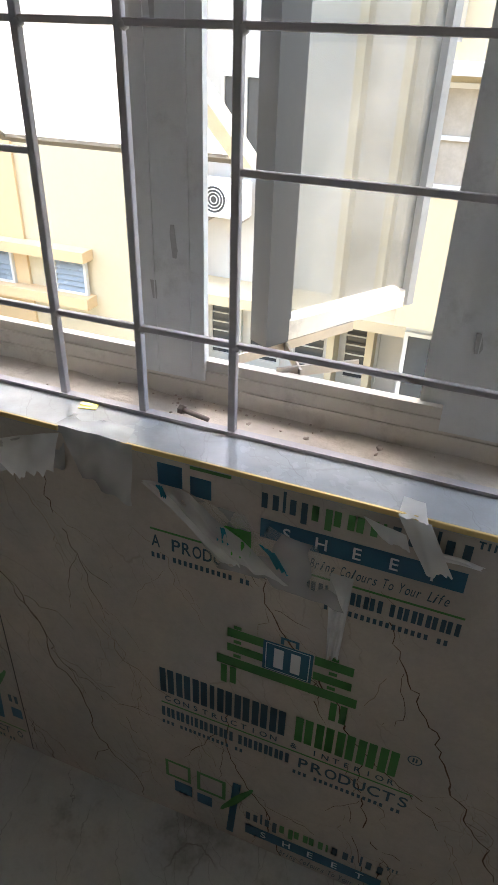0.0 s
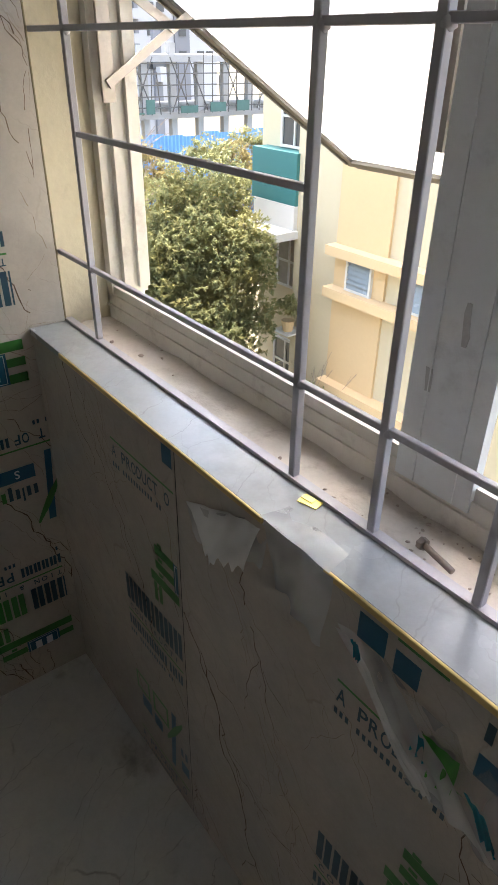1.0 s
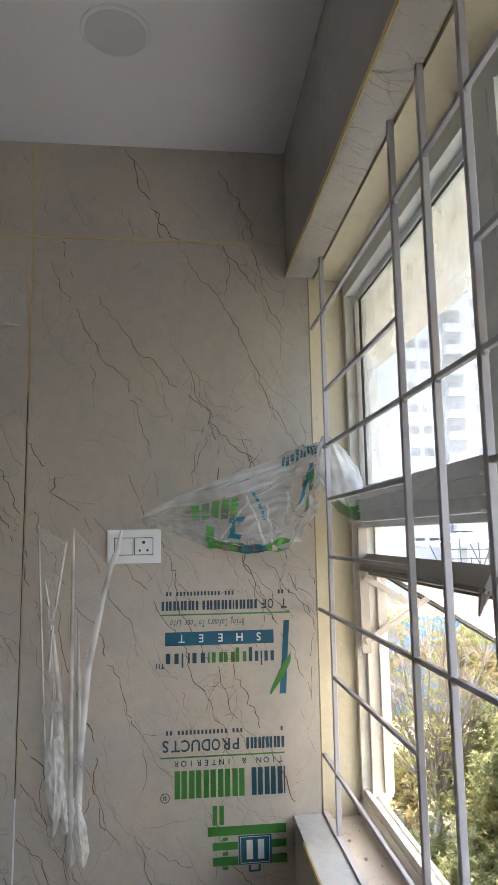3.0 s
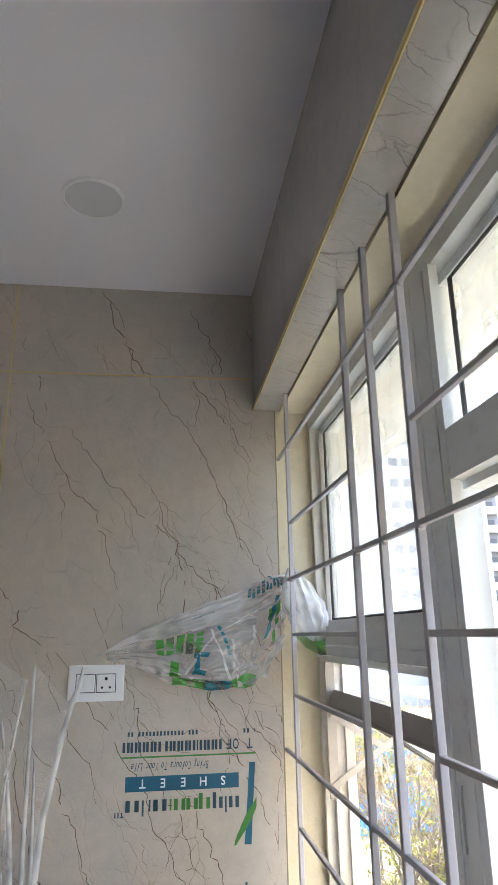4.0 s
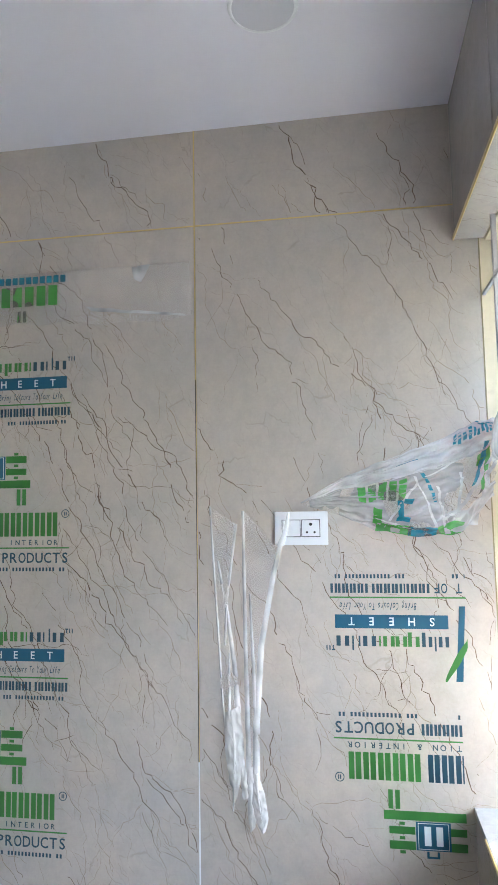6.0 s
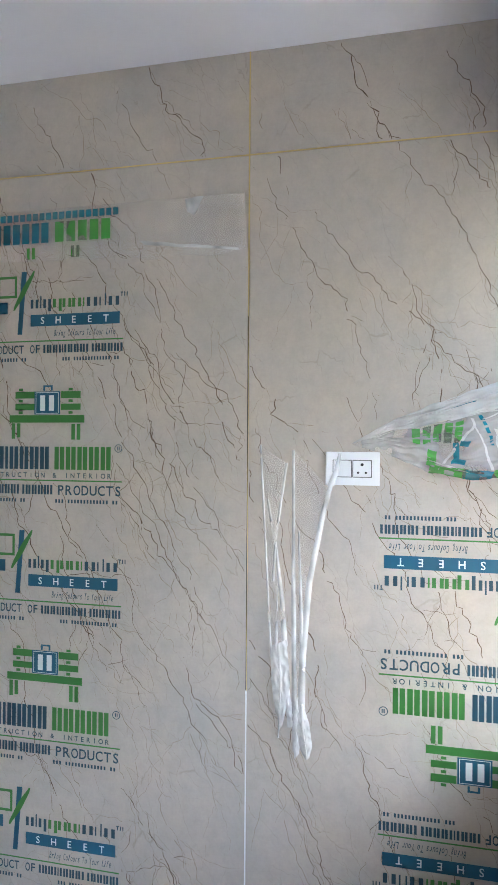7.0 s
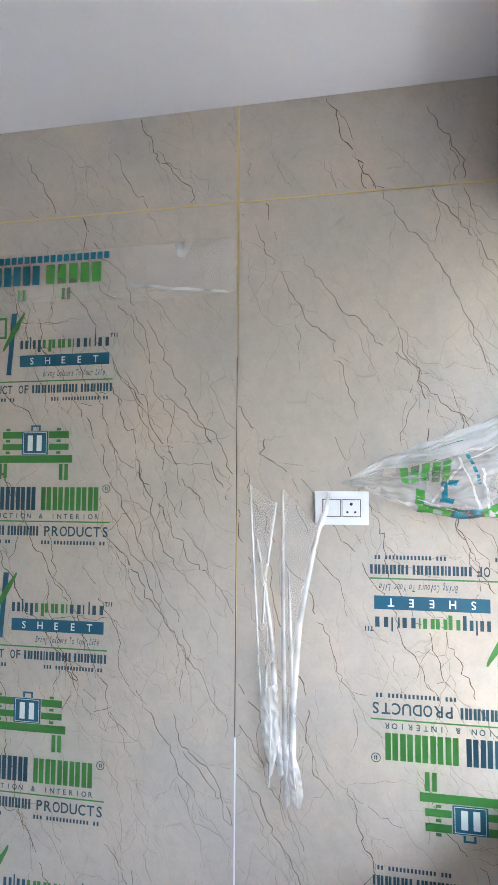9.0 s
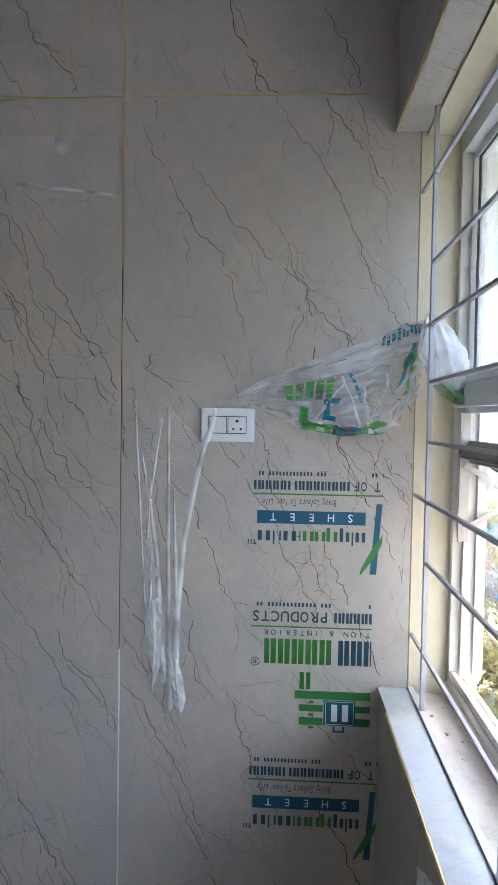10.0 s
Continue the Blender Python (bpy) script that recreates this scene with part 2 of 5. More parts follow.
FILM_CLEAR = film("film_clear", (0.93, 0.95, 0.96), 0.86, 0.1, 0.07)
FILM_MILKY = film("film_milky", (0.97, 0.98, 0.98), 0.36, 0.1, 0.16, 0.8)
FILM_STRIP = film("film_strip", (0.97, 0.98, 0.98), 0.84, 0.22, 0.06, 0.8, 0.15)
FILM_FOLD = film("film_fold", (0.97, 0.98, 0.98), 0.64, 0.2, 0.2, 0.8, 0.18)
FILM_CONE = film("film_cone", (0.97, 0.98, 0.98), 0.55, 0.15, 0.2, 0.8, 0.18)
FILM_TORN = film("film_torn", (0.95, 0.96, 0.96), 0.45, 0.3, 0.22, 0.7, 0.15)
FILM_MATTE = film("film_matte", (0.9, 0.91, 0.91), 0.62, 0.4, 0.2, 0.8, 0.1)
FILM_WHITE = film("film_white", (0.93, 0.94, 0.94), 0.1, 0.25, 0.08, 0.6)
FILM_BAG = film("film_bag", (0.97, 0.98, 0.98), 0.74, 0.12, 0.12, 0.8, 0.2)
FILM_SEMI = film("film_semi", (0.97, 0.98, 0.98), 0.54, 0.12, 0.2, 0.75, 0.2)
FILM_GREEN = film("film_green", (0.08, 0.38, 0.07), 0.28, 0.15, 0.15)
FILM_BLUE = film("film_blue", (0.01, 0.2, 0.29), 0.2, 0.15, 0.12)
PANE = glass("window_glass", (0.9, 0.92, 0.93), 0.26)
GREY_PANE = glass("grey_glass", (0.58, 0.6, 0.6), 0.08)
FROST = film("frosted_glass", (0.93, 0.94, 0.94), 0.06, 0.25, 0.03, 0.25)
WALL_CREAM = painted("facade_cream", (0.47, 0.405, 0.28), 0.85, 0.06, 0.5, 12, 0.1, dirt=0.12, dirt_color=(0.5, 0.44, 0.33))
CANOPY = painted("canopy_paint", (0.68, 0.67, 0.64), 0.85, 0.06, 0.7, 14, 0.1, dirt=0.2, dirt_color=(0.45, 0.42, 0.37))
WALL_PEACH = painted("facade_peach", (0.53, 0.385, 0.22), 0.85, 0.06, 0.5, 12, 0.1)
WALL_WHITE = painted("facade_white", (0.5, 0.49, 0.46), 0.85, 0.06, 0.5, 12, 0.1, dirt=0.15, dirt_color=(0.5, 0.47, 0.42))
TEAL = painted("teal_paint", (0.025, 0.13, 0.125), 0.6, 0.06, 1.0, 20, 0.05)
DARK_GLASS = painted("dark_window", (0.05, 0.055, 0.06), 0.12, 0.2, 2.0, 10, 0.0)
CURTAIN = painted("curtain_cloth", (0.3, 0.27, 0.23), 0.9, 0.25, 6.0, 30, 0.1)
LOUVRE = painted("louvre_glass", (0.2, 0.23, 0.25), 0.25, 0.1, 3.0, 20, 0.0)
TOWER_WHITE = painted("tower_white", (0.31, 0.315, 0.335), 0.9, 0.04, 0.05, 0.5, 0.0)
TOWER_WINDOW = painted("tower_window", (0.04, 0.043, 0.05), 0.4, 0.3, 0.05, 0.4, 0.0)
TOWER_GREY = painted("tower_grey", (0.14, 0.145, 0.165), 0.9, 0.04, 0.05, 0.5, 0.0)
SCAFFOLD = painted("scaffold_steel", (0.07, 0.065, 0.06), 0.7, 0.2, 2, 20, 0.05)
NETTING = painted("green_netting", (0.05, 0.1, 0.085), 0.9, 0.3, 0.5, 5, 0.1)
BLUE_SHEET = painted("blue_sheet", (0.07, 0.2, 0.4), 0.5, 0.12, 0.3, 6, 0.1)
CONCRETE = painted("concrete", (0.27, 0.26, 0.25), 0.9, 0.15, 0.4, 6, 0.2)
GROUND = painted("dry_ground", (0.13, 0.115, 0.08), 0.95, 0.3, 0.25, 3, 0.4, dirt=0.5, dirt_color=(0.12, 0.13, 0.05))
BARK = painted("bark", (0.2, 0.165, 0.135), 0.9, 0.25, 4, 30, 0.5)
LEAF = leafy("mango_leaf", (0.155, 0.18, 0.095), (0.27, 0.268, 0.14))
LEAF_BRIGHT = leafy("young_leaf", (0.15, 0.17, 0.07), (0.27, 0.28, 0.12))
LEAF_DRY = leafy("dry_leaf", (0.16, 0.125, 0.06), (0.28, 0.24, 0.12))
INTERIOR_WALL = painted("interior_wall", (0.52, 0.5, 0.46), 0.6, 0.06, 1.0, 60, 0.1)


# ---- builders ----
def box(bm, x0, y0, z0, x1, y1, z1, m=None):
    r = bmesh.ops.create_cube(bm, size=1.0)
    mat = Matrix.Translation(((x0 + x1) / 2, (y0 + y1) / 2, (z0 + z1) / 2)) @ Matrix.Diagonal((abs(x1 - x0), abs(y1 - y0), abs(z1 - z0), 1))
    bmesh.ops.transform(bm, matrix=(m @ mat) if m else mat, verts=r["verts"])
    return r["verts"]


def thing(name, loc=(0, 0, 0), label="", category="", group="", kind=""):
    e = new(name)
    e.empty_display_size = 0.05
    e.matrix_basis = Matrix.Translation(loc)
    return tagged(e, label, category, group, kind)


def finish(bm, name, material, smooth=False):
    me = bpy.data.meshes.new(name)
    bmesh.ops.recalc_face_normals(bm, faces=bm.faces)
    bm.to_mesh(me)
    bm.free()
    me.materials.append(material)
    if smooth:
        for p in me.polygons:
            p.use_smooth = True
    return me


def part(name, bm, material, parent, label="", smooth=False):
    """One mesh object, in the world's places, under a thing or a part."""
    ob = new(name, finish(bm, name, material, smooth))
    ob.parent = parent
    if parent.parent is None:
        ob.matrix_parent_inverse = parent.matrix_basis.inverted()
    return tagged(ob, label)


def solid(name, bm, material, label="", category="", kind="", group="", smooth=False):
    return tagged(new(name, finish(bm, name, material, smooth)), label, category, group, kind)


def slab(name, dims, material, parent=None, label="", category="", kind="", bevel=0.0, segments=1, m=None):
    bm = bmesh.new()
    box(bm, *dims, m=m)
    if bevel:
        bmesh.ops.bevel(bm, geom=bm.edges[:], offset=bevel, segments=segments, affect="EDGES", profile=0.6)
    if parent is not None:
        return part(name, bm, material, parent, label)
    return solid(name, bm, material, label, category, kind)


def beam(bm, a, b, w, d=None, up=(0, 0, 1)):
    """A bar from a to b."""
    a, b = Vector(a), Vector(b)
    z = (b - a).normalized()
    x = Vector(up).cross(z)
    x = x.normalized() if x.length > 1e-4 else Vector((1, 0, 0))
    y = z.cross(x)
    m = Matrix((x, y, z)).transposed().to_4x4()
    m.translation = (a + b) / 2
    return box(bm, -w / 2, -(d or w) / 2, -(b - a).length / 2, w / 2, (d or w) / 2, (b - a).length / 2, m=m)


def tube(bm, a, b, r0, r1, sides=8):
    a, b = Vector(a), Vector(b)
    q = (b - a).to_track_quat("Z", "Y").to_matrix().to_4x4()
    q.translation = (a + b) / 2
    return bmesh.ops.create_cone(bm, cap_ends=True, segments=sides, radius1=r0, radius2=r1, depth=(b - a).length, matrix=q)["verts"]


def ruffled(bm, corners, nu, nv, push, amp, freq=14.0, seed=0.0, folds=0.0, fold_n=5, ragged=0.0, lengthwise=False):
    """A wrinkled sheet between four corners (a, b along the top, c, d below), pushed out along 'push' by noise and folds, with ragged ends."""
    a, b, c, d = (Vector(p) for p in corners)
    push = Vector(push)
    grid = []
    for j in range(nv + 1):
        v = j / nv
        row = []
        for i in range(nu + 1):
            u = i / nu
            w = v * (1 + ragged * (noise.noise(Vector((u * 9, seed, 3.3))))) if j == nv else v
            p = (a * (1 - u) + b * u) * (1 - w) + (c * (1 - u) + d * u) * w
            k = noise.turbulence(Vector((p.x * freq + seed, p.y * freq, p.z * freq * 0.6)), 3, False)
            ridge = abs(math.sin(((v + 0.12 * u) if lengthwise else (u * 0.8 + 0.25 * v)) * math.pi * fold_n + 0.6 * k))
            row.append(bm.verts.new(p + push * (amp * (k - 0.25) + folds * (1 - ridge) * (0.3 + (u if lengthwise else v)))))
        grid.append(row)
    for j in range(nv):
        for i in range(nu):
            bm.faces.new((grid[j][i], grid[j][i + 1], grid[j + 1][i + 1], grid[j + 1][i]))
    return grid


# ---- the room ----
FAR_X, BACK_Y, CEIL = 3.0, -2.3, 2.81
SILL, HEAD, FRONT, FLOOR = 0.90, 2.415, -0.099, -0.10
floor = slab("floor", (-0.2, BACK_Y - 0.2, FLOOR - 0.12, FAR_X + 0.2, FRONT + 0.01, FLOOR), FLOOR_STONE, label="pale polished stone floor with grey veins and dust", category="floor", kind="structure")
bm = bmesh.new()
box(bm, -0.2, BACK_Y - 0.2, CEIL, FAR_X + 0.2, 0.25, CEIL + 0.15)
ceiling = solid("ceiling", bm, CEILING, "plain white painted false ceiling", "ceiling", "structure")

wall_west = slab("wall_west", (-0.22, BACK_Y - 0.2, FLOOR - 0.1, -0.012, 0.17, CEIL), CREAM, label="end wall clad with beige veined stone-look sheets and gold joints", category="wall", kind="structure")
wall_south = slab("wall_south", (-0.012, BACK_Y - 0.15, FLOOR - 0.1, FAR_X, BACK_Y, CEIL), INTERIOR_WALL, label="plain plastered back wall", category="wall", kind="structure")
wall_east = slab("wall_east", (FAR_X, BACK_Y - 0.15, FLOOR - 0.1, FAR_X + 0.15, 0.26, CEIL), INTERIOR_WALL, label="plain plastered side wall", category="wall", kind="structure")
wall_north = slab("wall_north", (-0.012, FRONT + 0.008, FLOOR - 0.1, FAR_X, 0.17, 0.86), CREAM, label="low wall under the window clad with veined sheets", category="wall", kind="structure")
lintel = slab("lintel", (-0.012, -0.077, HEAD, FAR_X, 0.17, CEIL), CREAM, label="boxed beam over the window clad with veined sheet", category="beam", kind="structure")
slab("head_plaster", (-0.004, -0.003, HEAD - 0.012, FAR_X, 0.165, HEAD - 0.001), CREAM, lintel)
slab("plaster_reveal", (-0.012, -0.018, 0.88, -0.004, 0.16, HEAD), CREAM, wall_west, "cream painted plaster reveal")

JY, JZ = -0.827, 2.513
PANELS = {}
for key, y0, y1, z0, z1 in (("right", JY + 0.002, -0.022, FLOOR, JZ - 0.002), ("left", BACK_Y, JY - 0.002, FLOOR, JZ - 0.002),
                            ("top_right", JY + 0.002, -0.077, JZ + 0.002, CEIL), ("top_left", BACK_Y, JY - 0.002, JZ + 0.002, CEIL)):
    PANELS[key] = slab("panel", (-0.012, y0, z0, 0.0, y1, z1), SHEET, wall_west, bevel=0.0006)
slab("gold_joint", (-0.011, JY - 0.0019, 2.05, 0.0009, JY + 0.0019, CEIL), GOLD, wall_west)
slab("joint_groove", (-0.011, JY - 0.0019, 0.98, -0.0015, JY + 0.0005, 2.05), RUBBER, wall_west, "dark open joint")
slab("joint_edge", (-0.011, JY + 0.0005, 0.98, 0.0005, JY + 0.0019, 2.05), GOLD, wall_west)
slab("joint_bead", (-0.011, JY - 0.0019, FLOOR, 0.0009, JY + 0.0019, 0.98), PLASTIC, wall_west, "white filled joint")
slab("gold_joint", (-0.011, BACK_Y, JZ - 0.0018, 0.0007, JY - 0.0019, JZ + 0.0018), GOLD, wall_west)
slab("gold_joint", (-0.011, JY + 0.0019, JZ - 0.0018, 0.0007, -0.085, JZ + 0.0018), GOLD, wall_west)
slab("edge_bead", (-0.011, -0.0212, SILL, 0.0004, -0.0186, HEAD), GROOVE, wall_west)
for key, x0, x1 in (("front_left", 0.0, 0.571), ("front_mid", 0.574, 1.82), ("front_right", 1.823, FAR_X)):
    PANELS[key] = slab("panel", (x0, FRONT, FLOOR, x1, FRONT + 0.008, 0.886), SHEET, wall_north, bevel=0.0006)
for x0, x1 in ((0.0, 0.509), (0.512, 1.73), (1.733, FAR_X)):
    slab("panel", (x0, -0.085, HEAD, x1, -0.077, CEIL), PLAIN_SHEET, lintel, bevel=0.0006)
slab("soffit_panel", (0.0, -0.085, HEAD - 0.005, FAR_X, -0.006, HEAD - 0.001), SOFFIT, lintel)
slab("joint", (0.5095, -0.0845, HEAD + 0.006, 0.5115, -0.077, CEIL), RUBBER, lintel)
slab("gold_edge", (0.0, -0.09, HEAD - 0.007, FAR_X, -0.0855, HEAD + 0.005), GOLD, lintel, bevel=0.0015)
for x in (0.5725, 1.8215):
    slab("joint", (x - 0.0012, FRONT + 0.0006, FLOOR, x + 0.0012, FRONT + 0.008, 0.886), RUBBER, wall_north)
sill = slab("sill_slab", (0.0, FRONT - 0.003, 0.886, FAR_X, -0.008, SILL), SILL_STONE, label="glossy pale stone window ledge with gold front edge", category="window sill", kind="structure", bevel=0.001)
for x0, x1 in ((0.16, 0.80), (0.915, FAR_X)):
    slab("gold_edge", (x0, FRONT - 0.008, SILL - 0.0085, x1, FRONT - 0.0035, SILL + 0.0015), GOLD, sill, bevel=0.002, segments=2)
slab("ledge_rim", (0.0, -0.021, 0.89, FAR_X, -0.006, SILL + 0.006), GRILLE, sill)
bm = bmesh.new()
NX, NY = 90, 8
rows = [[bm.verts.new((FAR_X * i / NX, -0.003 + 0.1 * j / NY, 0.888 + 0.006 * noise.noise(Vector((i * 0.5, j * 0.6, 2.0))) + 0.004 * (j == NY))) for i in range(NX + 1)] for j in range(NY + 1)]
for j in range(NY):
    for i in range(NX):
        bm.faces.new((rows[j][i], rows[j][i + 1], rows[j + 1][i + 1], rows[j + 1][i]))
solid("rough_sill", bm, DUSTY_SILL, "rough dusty cement sill behind the grille", "window sill", "structure", smooth=True)

# ---- the windows ----
FY0, FY1 = 0.085, 0.165


def pane(parent, x0, x1, z0, z1, y, gasket=True):
    p = slab("pane", (x0, y, z0, x1, y + 0.005, z1), PANE, parent)
    p.visible_shadow = False
    if gasket:
        bm = bmesh.new()
        for d in ((x0, z0, x0 + 0.007, z1), (x1 - 0.007, z0, x1, z1), (x0, z0, x1, z0 + 0.007), (x0, z1 - 0.007, x1, z1)):
            box(bm, d[0], y - 0.006, d[1], d[2], y - 0.0005, d[3])
        part("gasket", bm, RUBBER, parent)


window_1 = tagged(new("window_1", None), "grey metal window with an open top-hung frosted sash", "window", "", "structure")
window_2 = tagged(new("window_2", None), "grey metal window with a side-hung sash standing open", "window", "", "structure")
window_added = tagged(new("window_added", None), "unseen grey metal window with clear panes, added for daylight", "window", "", "structure")
bm = bmesh.new()
box(bm, 0.0, FY0, 0.86, FAR_X, FY0 + 0.045, 0.944)
box(bm, 0.0, FY0 - 0.004, 0.915, FAR_X, FY0 + 0.018, 0.921)
box(bm, 0.0, FY0 + 0.004, 0.944, FAR_X, FY0 + 0.016, 0.962)
box(bm, 0.0, FY0 + 0.035, 0.944, FAR_X, FY0 + 0.045, 0.95)
part("sill_rail", bm, FRAME_PALE, window_1, "pale dusty metal bottom rail")
bm = bmesh.new()
box(bm, 0.0, FY0, 2.345, FAR_X, FY1, HEAD - 0.01)
box(bm, 0.0, FY0 + 0.03, 2.325, FAR_X, FY1, 2.345)
part("head_rail", bm, FRAME_GREY, window_1)
bm = bmesh.new()
box(bm, -0.002, FY0, 0.928, 0.022, FY1, 2.345)
box(bm, 0.022, FY0 + 0.025, 0.944, 0.038, FY1, 2.335)
box(bm, 0.038, FY0 + 0.055, 0.958, 0.05, FY1, 2.33)
part("jamb", bm, FRAME_PALE, window_1)
for w, x0, x1 in ((window_1, 0.85, 0.967), (window_2, 1.355, 1.475), (window_added, 2.28, 2.40)):
    bm = bmesh.new()
    box(bm, x0, FY0 - 0.004, 0.928, x1, FY0 + 0.012, 2.345)
    box(bm, x0 + 0.03, FY0 - 0.006, 0.93, x0 + 0.0315, FY0, 2.345)
    box(bm, x0 + 0.092, FY0 - 0.006, 0.93, x0 + 0.0935, FY0, 2.345)
    box(bm, x0 + 0.02, FY0 + 0.012, 0.93, x1 - 0.035, FY0 + 0.06, 2.345)
    part("mullion", bm, FRAME_GREY, w, "grey powder-coated mullion with scuff marks")
    for k in range(3):
        bm = bmesh.new()
        zz = (1.06, 1.13, 1.43)[k]
        box(bm, x0 + (0.028, 0.062, 0.045)[k], FY0 - 0.0056, zz, x0 + (0.036, 0.068, 0.051)[k], FY0 - 0.0045, zz + (0.03, 0.05, 0.09)[k])
        bmesh.ops.subdivide_edges(bm, edges=bm.edges[:], cuts=3)
        for v in bm.verts:
            v.co.x += 0.009 * noise.noise(Vector((1.5, 2.0, v.co.z * 45))) + 0.004 * noise.noise(v.co * 90)
        part("scuff", bm, FRAME_SCUFF, w)
# bay one: fixed light above the transom
bm = bmesh.new()
box(bm, 0.022, FY0 - 0.003, 1.675, 0.85, FY1, 1.755)
box(bm, 0.022, FY0 + 0.01, 1.755, 0.85, FY1, 1.77)
box(bm, 0.03, FY0 + 0.02, 1.66, 0.85, FY1, 1.675)
box(bm, 0.022, FY0 - 0.012, 1.735, 0.85, FY0 - 0.003, 1.741)
box(bm, 0.022, FY0 - 0.009, 1.702, 0.85, FY0 - 0.003, 1.706)
box(bm, 0.022, FY0 - 0.014, 1.675, 0.85, FY0 - 0.003, 1.680)
part("transom", bm, FRAME_GREY, window_1)
pane(window_1, 0.05, 0.85, 1.77, 2.33, FY0 + 0.04)
# bay two: fixed light above, casement below
bm = bmesh.new()
box(bm, 0.957, FY0 - 0.003, 1.964, 1.35, FY1, 2.046)
box(bm, 0.957, FY0 + 0.02, 1.95, 1.35, FY1, 1.964)
part("transom", bm, FRAME_GREY, window_2)
pane(window_2, 0.957, 1.35, 2.046, 2.33, FY0 + 0.04)
# unseen bays past the second mullion, added to let in more daylight
for w, x0, x1 in ((window_added, 1.47, 2.28), (window_added, 2.40, FAR_X)):
    slab("transom", (x0, FY0 - 0.003, 1.69, x1, FY1, 1.765), FRAME_GREY, w)
    pane(w, x0, x1, 1.765, 2.33, FY0 + 0.04)
    pane(w, x0, x1, 0.958, 1.69, FY0 + 0.04)

# the open top-hung sash
AX0, AX1, AY, AZ, AL = 0.03, 0.80, 0.105, 1.575, 0.79
ANG = math.atan2(0.41, 0.67)
down = Vector((0, math.cos(ANG), -math.sin(ANG)))
out = Vector((0, math.sin(ANG), math.cos(ANG)))
SM = Matrix(((1, 0, 0, 0), (0, down.y, out.y, AY), (0, down.z, out.z, AZ), (0, 0, 0, 1)))
awning = part("awning_sash", bmesh.new(), FRAME_GREY, window_1, "top-hung sash pushed open")
bm = bmesh.new()
box(bm, AX0, 0.0, -0.026, AX1, 0.04, 0.016, m=SM)
box(bm, AX0, 0.004, -0.034, AX1, 0.009, -0.026, m=SM)
box(bm, AX0, 0.033, -0.031, AX1, 0.038, -0.026, m=SM)
box(bm, AX0, 0.04, -0.016, AX1, 0.058, 0.0, m=SM)
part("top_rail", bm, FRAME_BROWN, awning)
# left stile takes the darkened backlit colour, right stile the pale paint
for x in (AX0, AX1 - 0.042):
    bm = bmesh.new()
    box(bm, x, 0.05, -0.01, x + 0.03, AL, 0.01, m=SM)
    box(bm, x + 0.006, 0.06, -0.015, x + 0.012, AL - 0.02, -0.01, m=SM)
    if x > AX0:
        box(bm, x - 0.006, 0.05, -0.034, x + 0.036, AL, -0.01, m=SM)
    part("stile", bm, FRAME_BACKLIT if x == AX0 else FRAME_PALE, awning)
# the bottom rail has its backlit shade in the colour too
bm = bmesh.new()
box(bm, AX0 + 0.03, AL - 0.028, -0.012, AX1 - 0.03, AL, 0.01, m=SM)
part("bottom_rail", bm, FRAME_BACKLIT, awning)
bm = bmesh.new()
box(bm, AX0 + 0.03, 0.06, -0.003, AX1 - 0.03, AL - 0.03, 0.003, m=SM)
pn = part("frosted_pane", bm, FROST, awning, "milky frosted glass")
bm = bmesh.new()
box(bm, 0.47, AL - 0.03, -0.032, 0.60, AL - 0.015, -0.02, m=SM)
box(bm, 0.58, AL - 0.05, -0.045, 0.605, AL - 0.01, -0.02, m=SM)
part("handle", bm, STAY, awning)
bm = bmesh.new()
tube(bm, (0.788, 0.10, 1.55), (0.784, 0.088, 1.505), 0.011, 0.002, 6)
part("catch", bm, STAY, awning)
for x in (0.053, 0.838):
    bm = bmesh.new()
    beam(bm, (x + 0.0055, 0.10, 1.35), (x + 0.0055, 0.315, 1.485), 0.004, 0.016)
    part("stay_arm", bm, STAY, awning)
    bm = bmesh.new()
    beam(bm, (x + 0.011, 0.10, 1.525), (x + 0.011, 0.245, 1.44), 0.004, 0.016)
    part("stay_arm", bm, STAY, awning)
    bm = bmesh.new()
    box(bm, x - 0.006, 0.09, 1.32, x + 0.002, 0.115, 1.66)
    part("stay_track", bm, STAY, awning)

# the open casement
CH, CO = Vector((1.024, 0.185, 0)), Vector((1.225, 0.52, 0))
along = (CO - CH).normalized()
side = Vector((along.y, -along.x, 0))
CL = (CO - CH).length
CM = Matrix(((along.x, side.x, 0, CH.x), (along.y, side.y, 0, CH.y), (0, 0, 1, 0), (0, 0, 0, 1)))
casement = part("casement_sash", bmesh.new(), FRAME_GREY, window_2, "side-hung sash standing open")
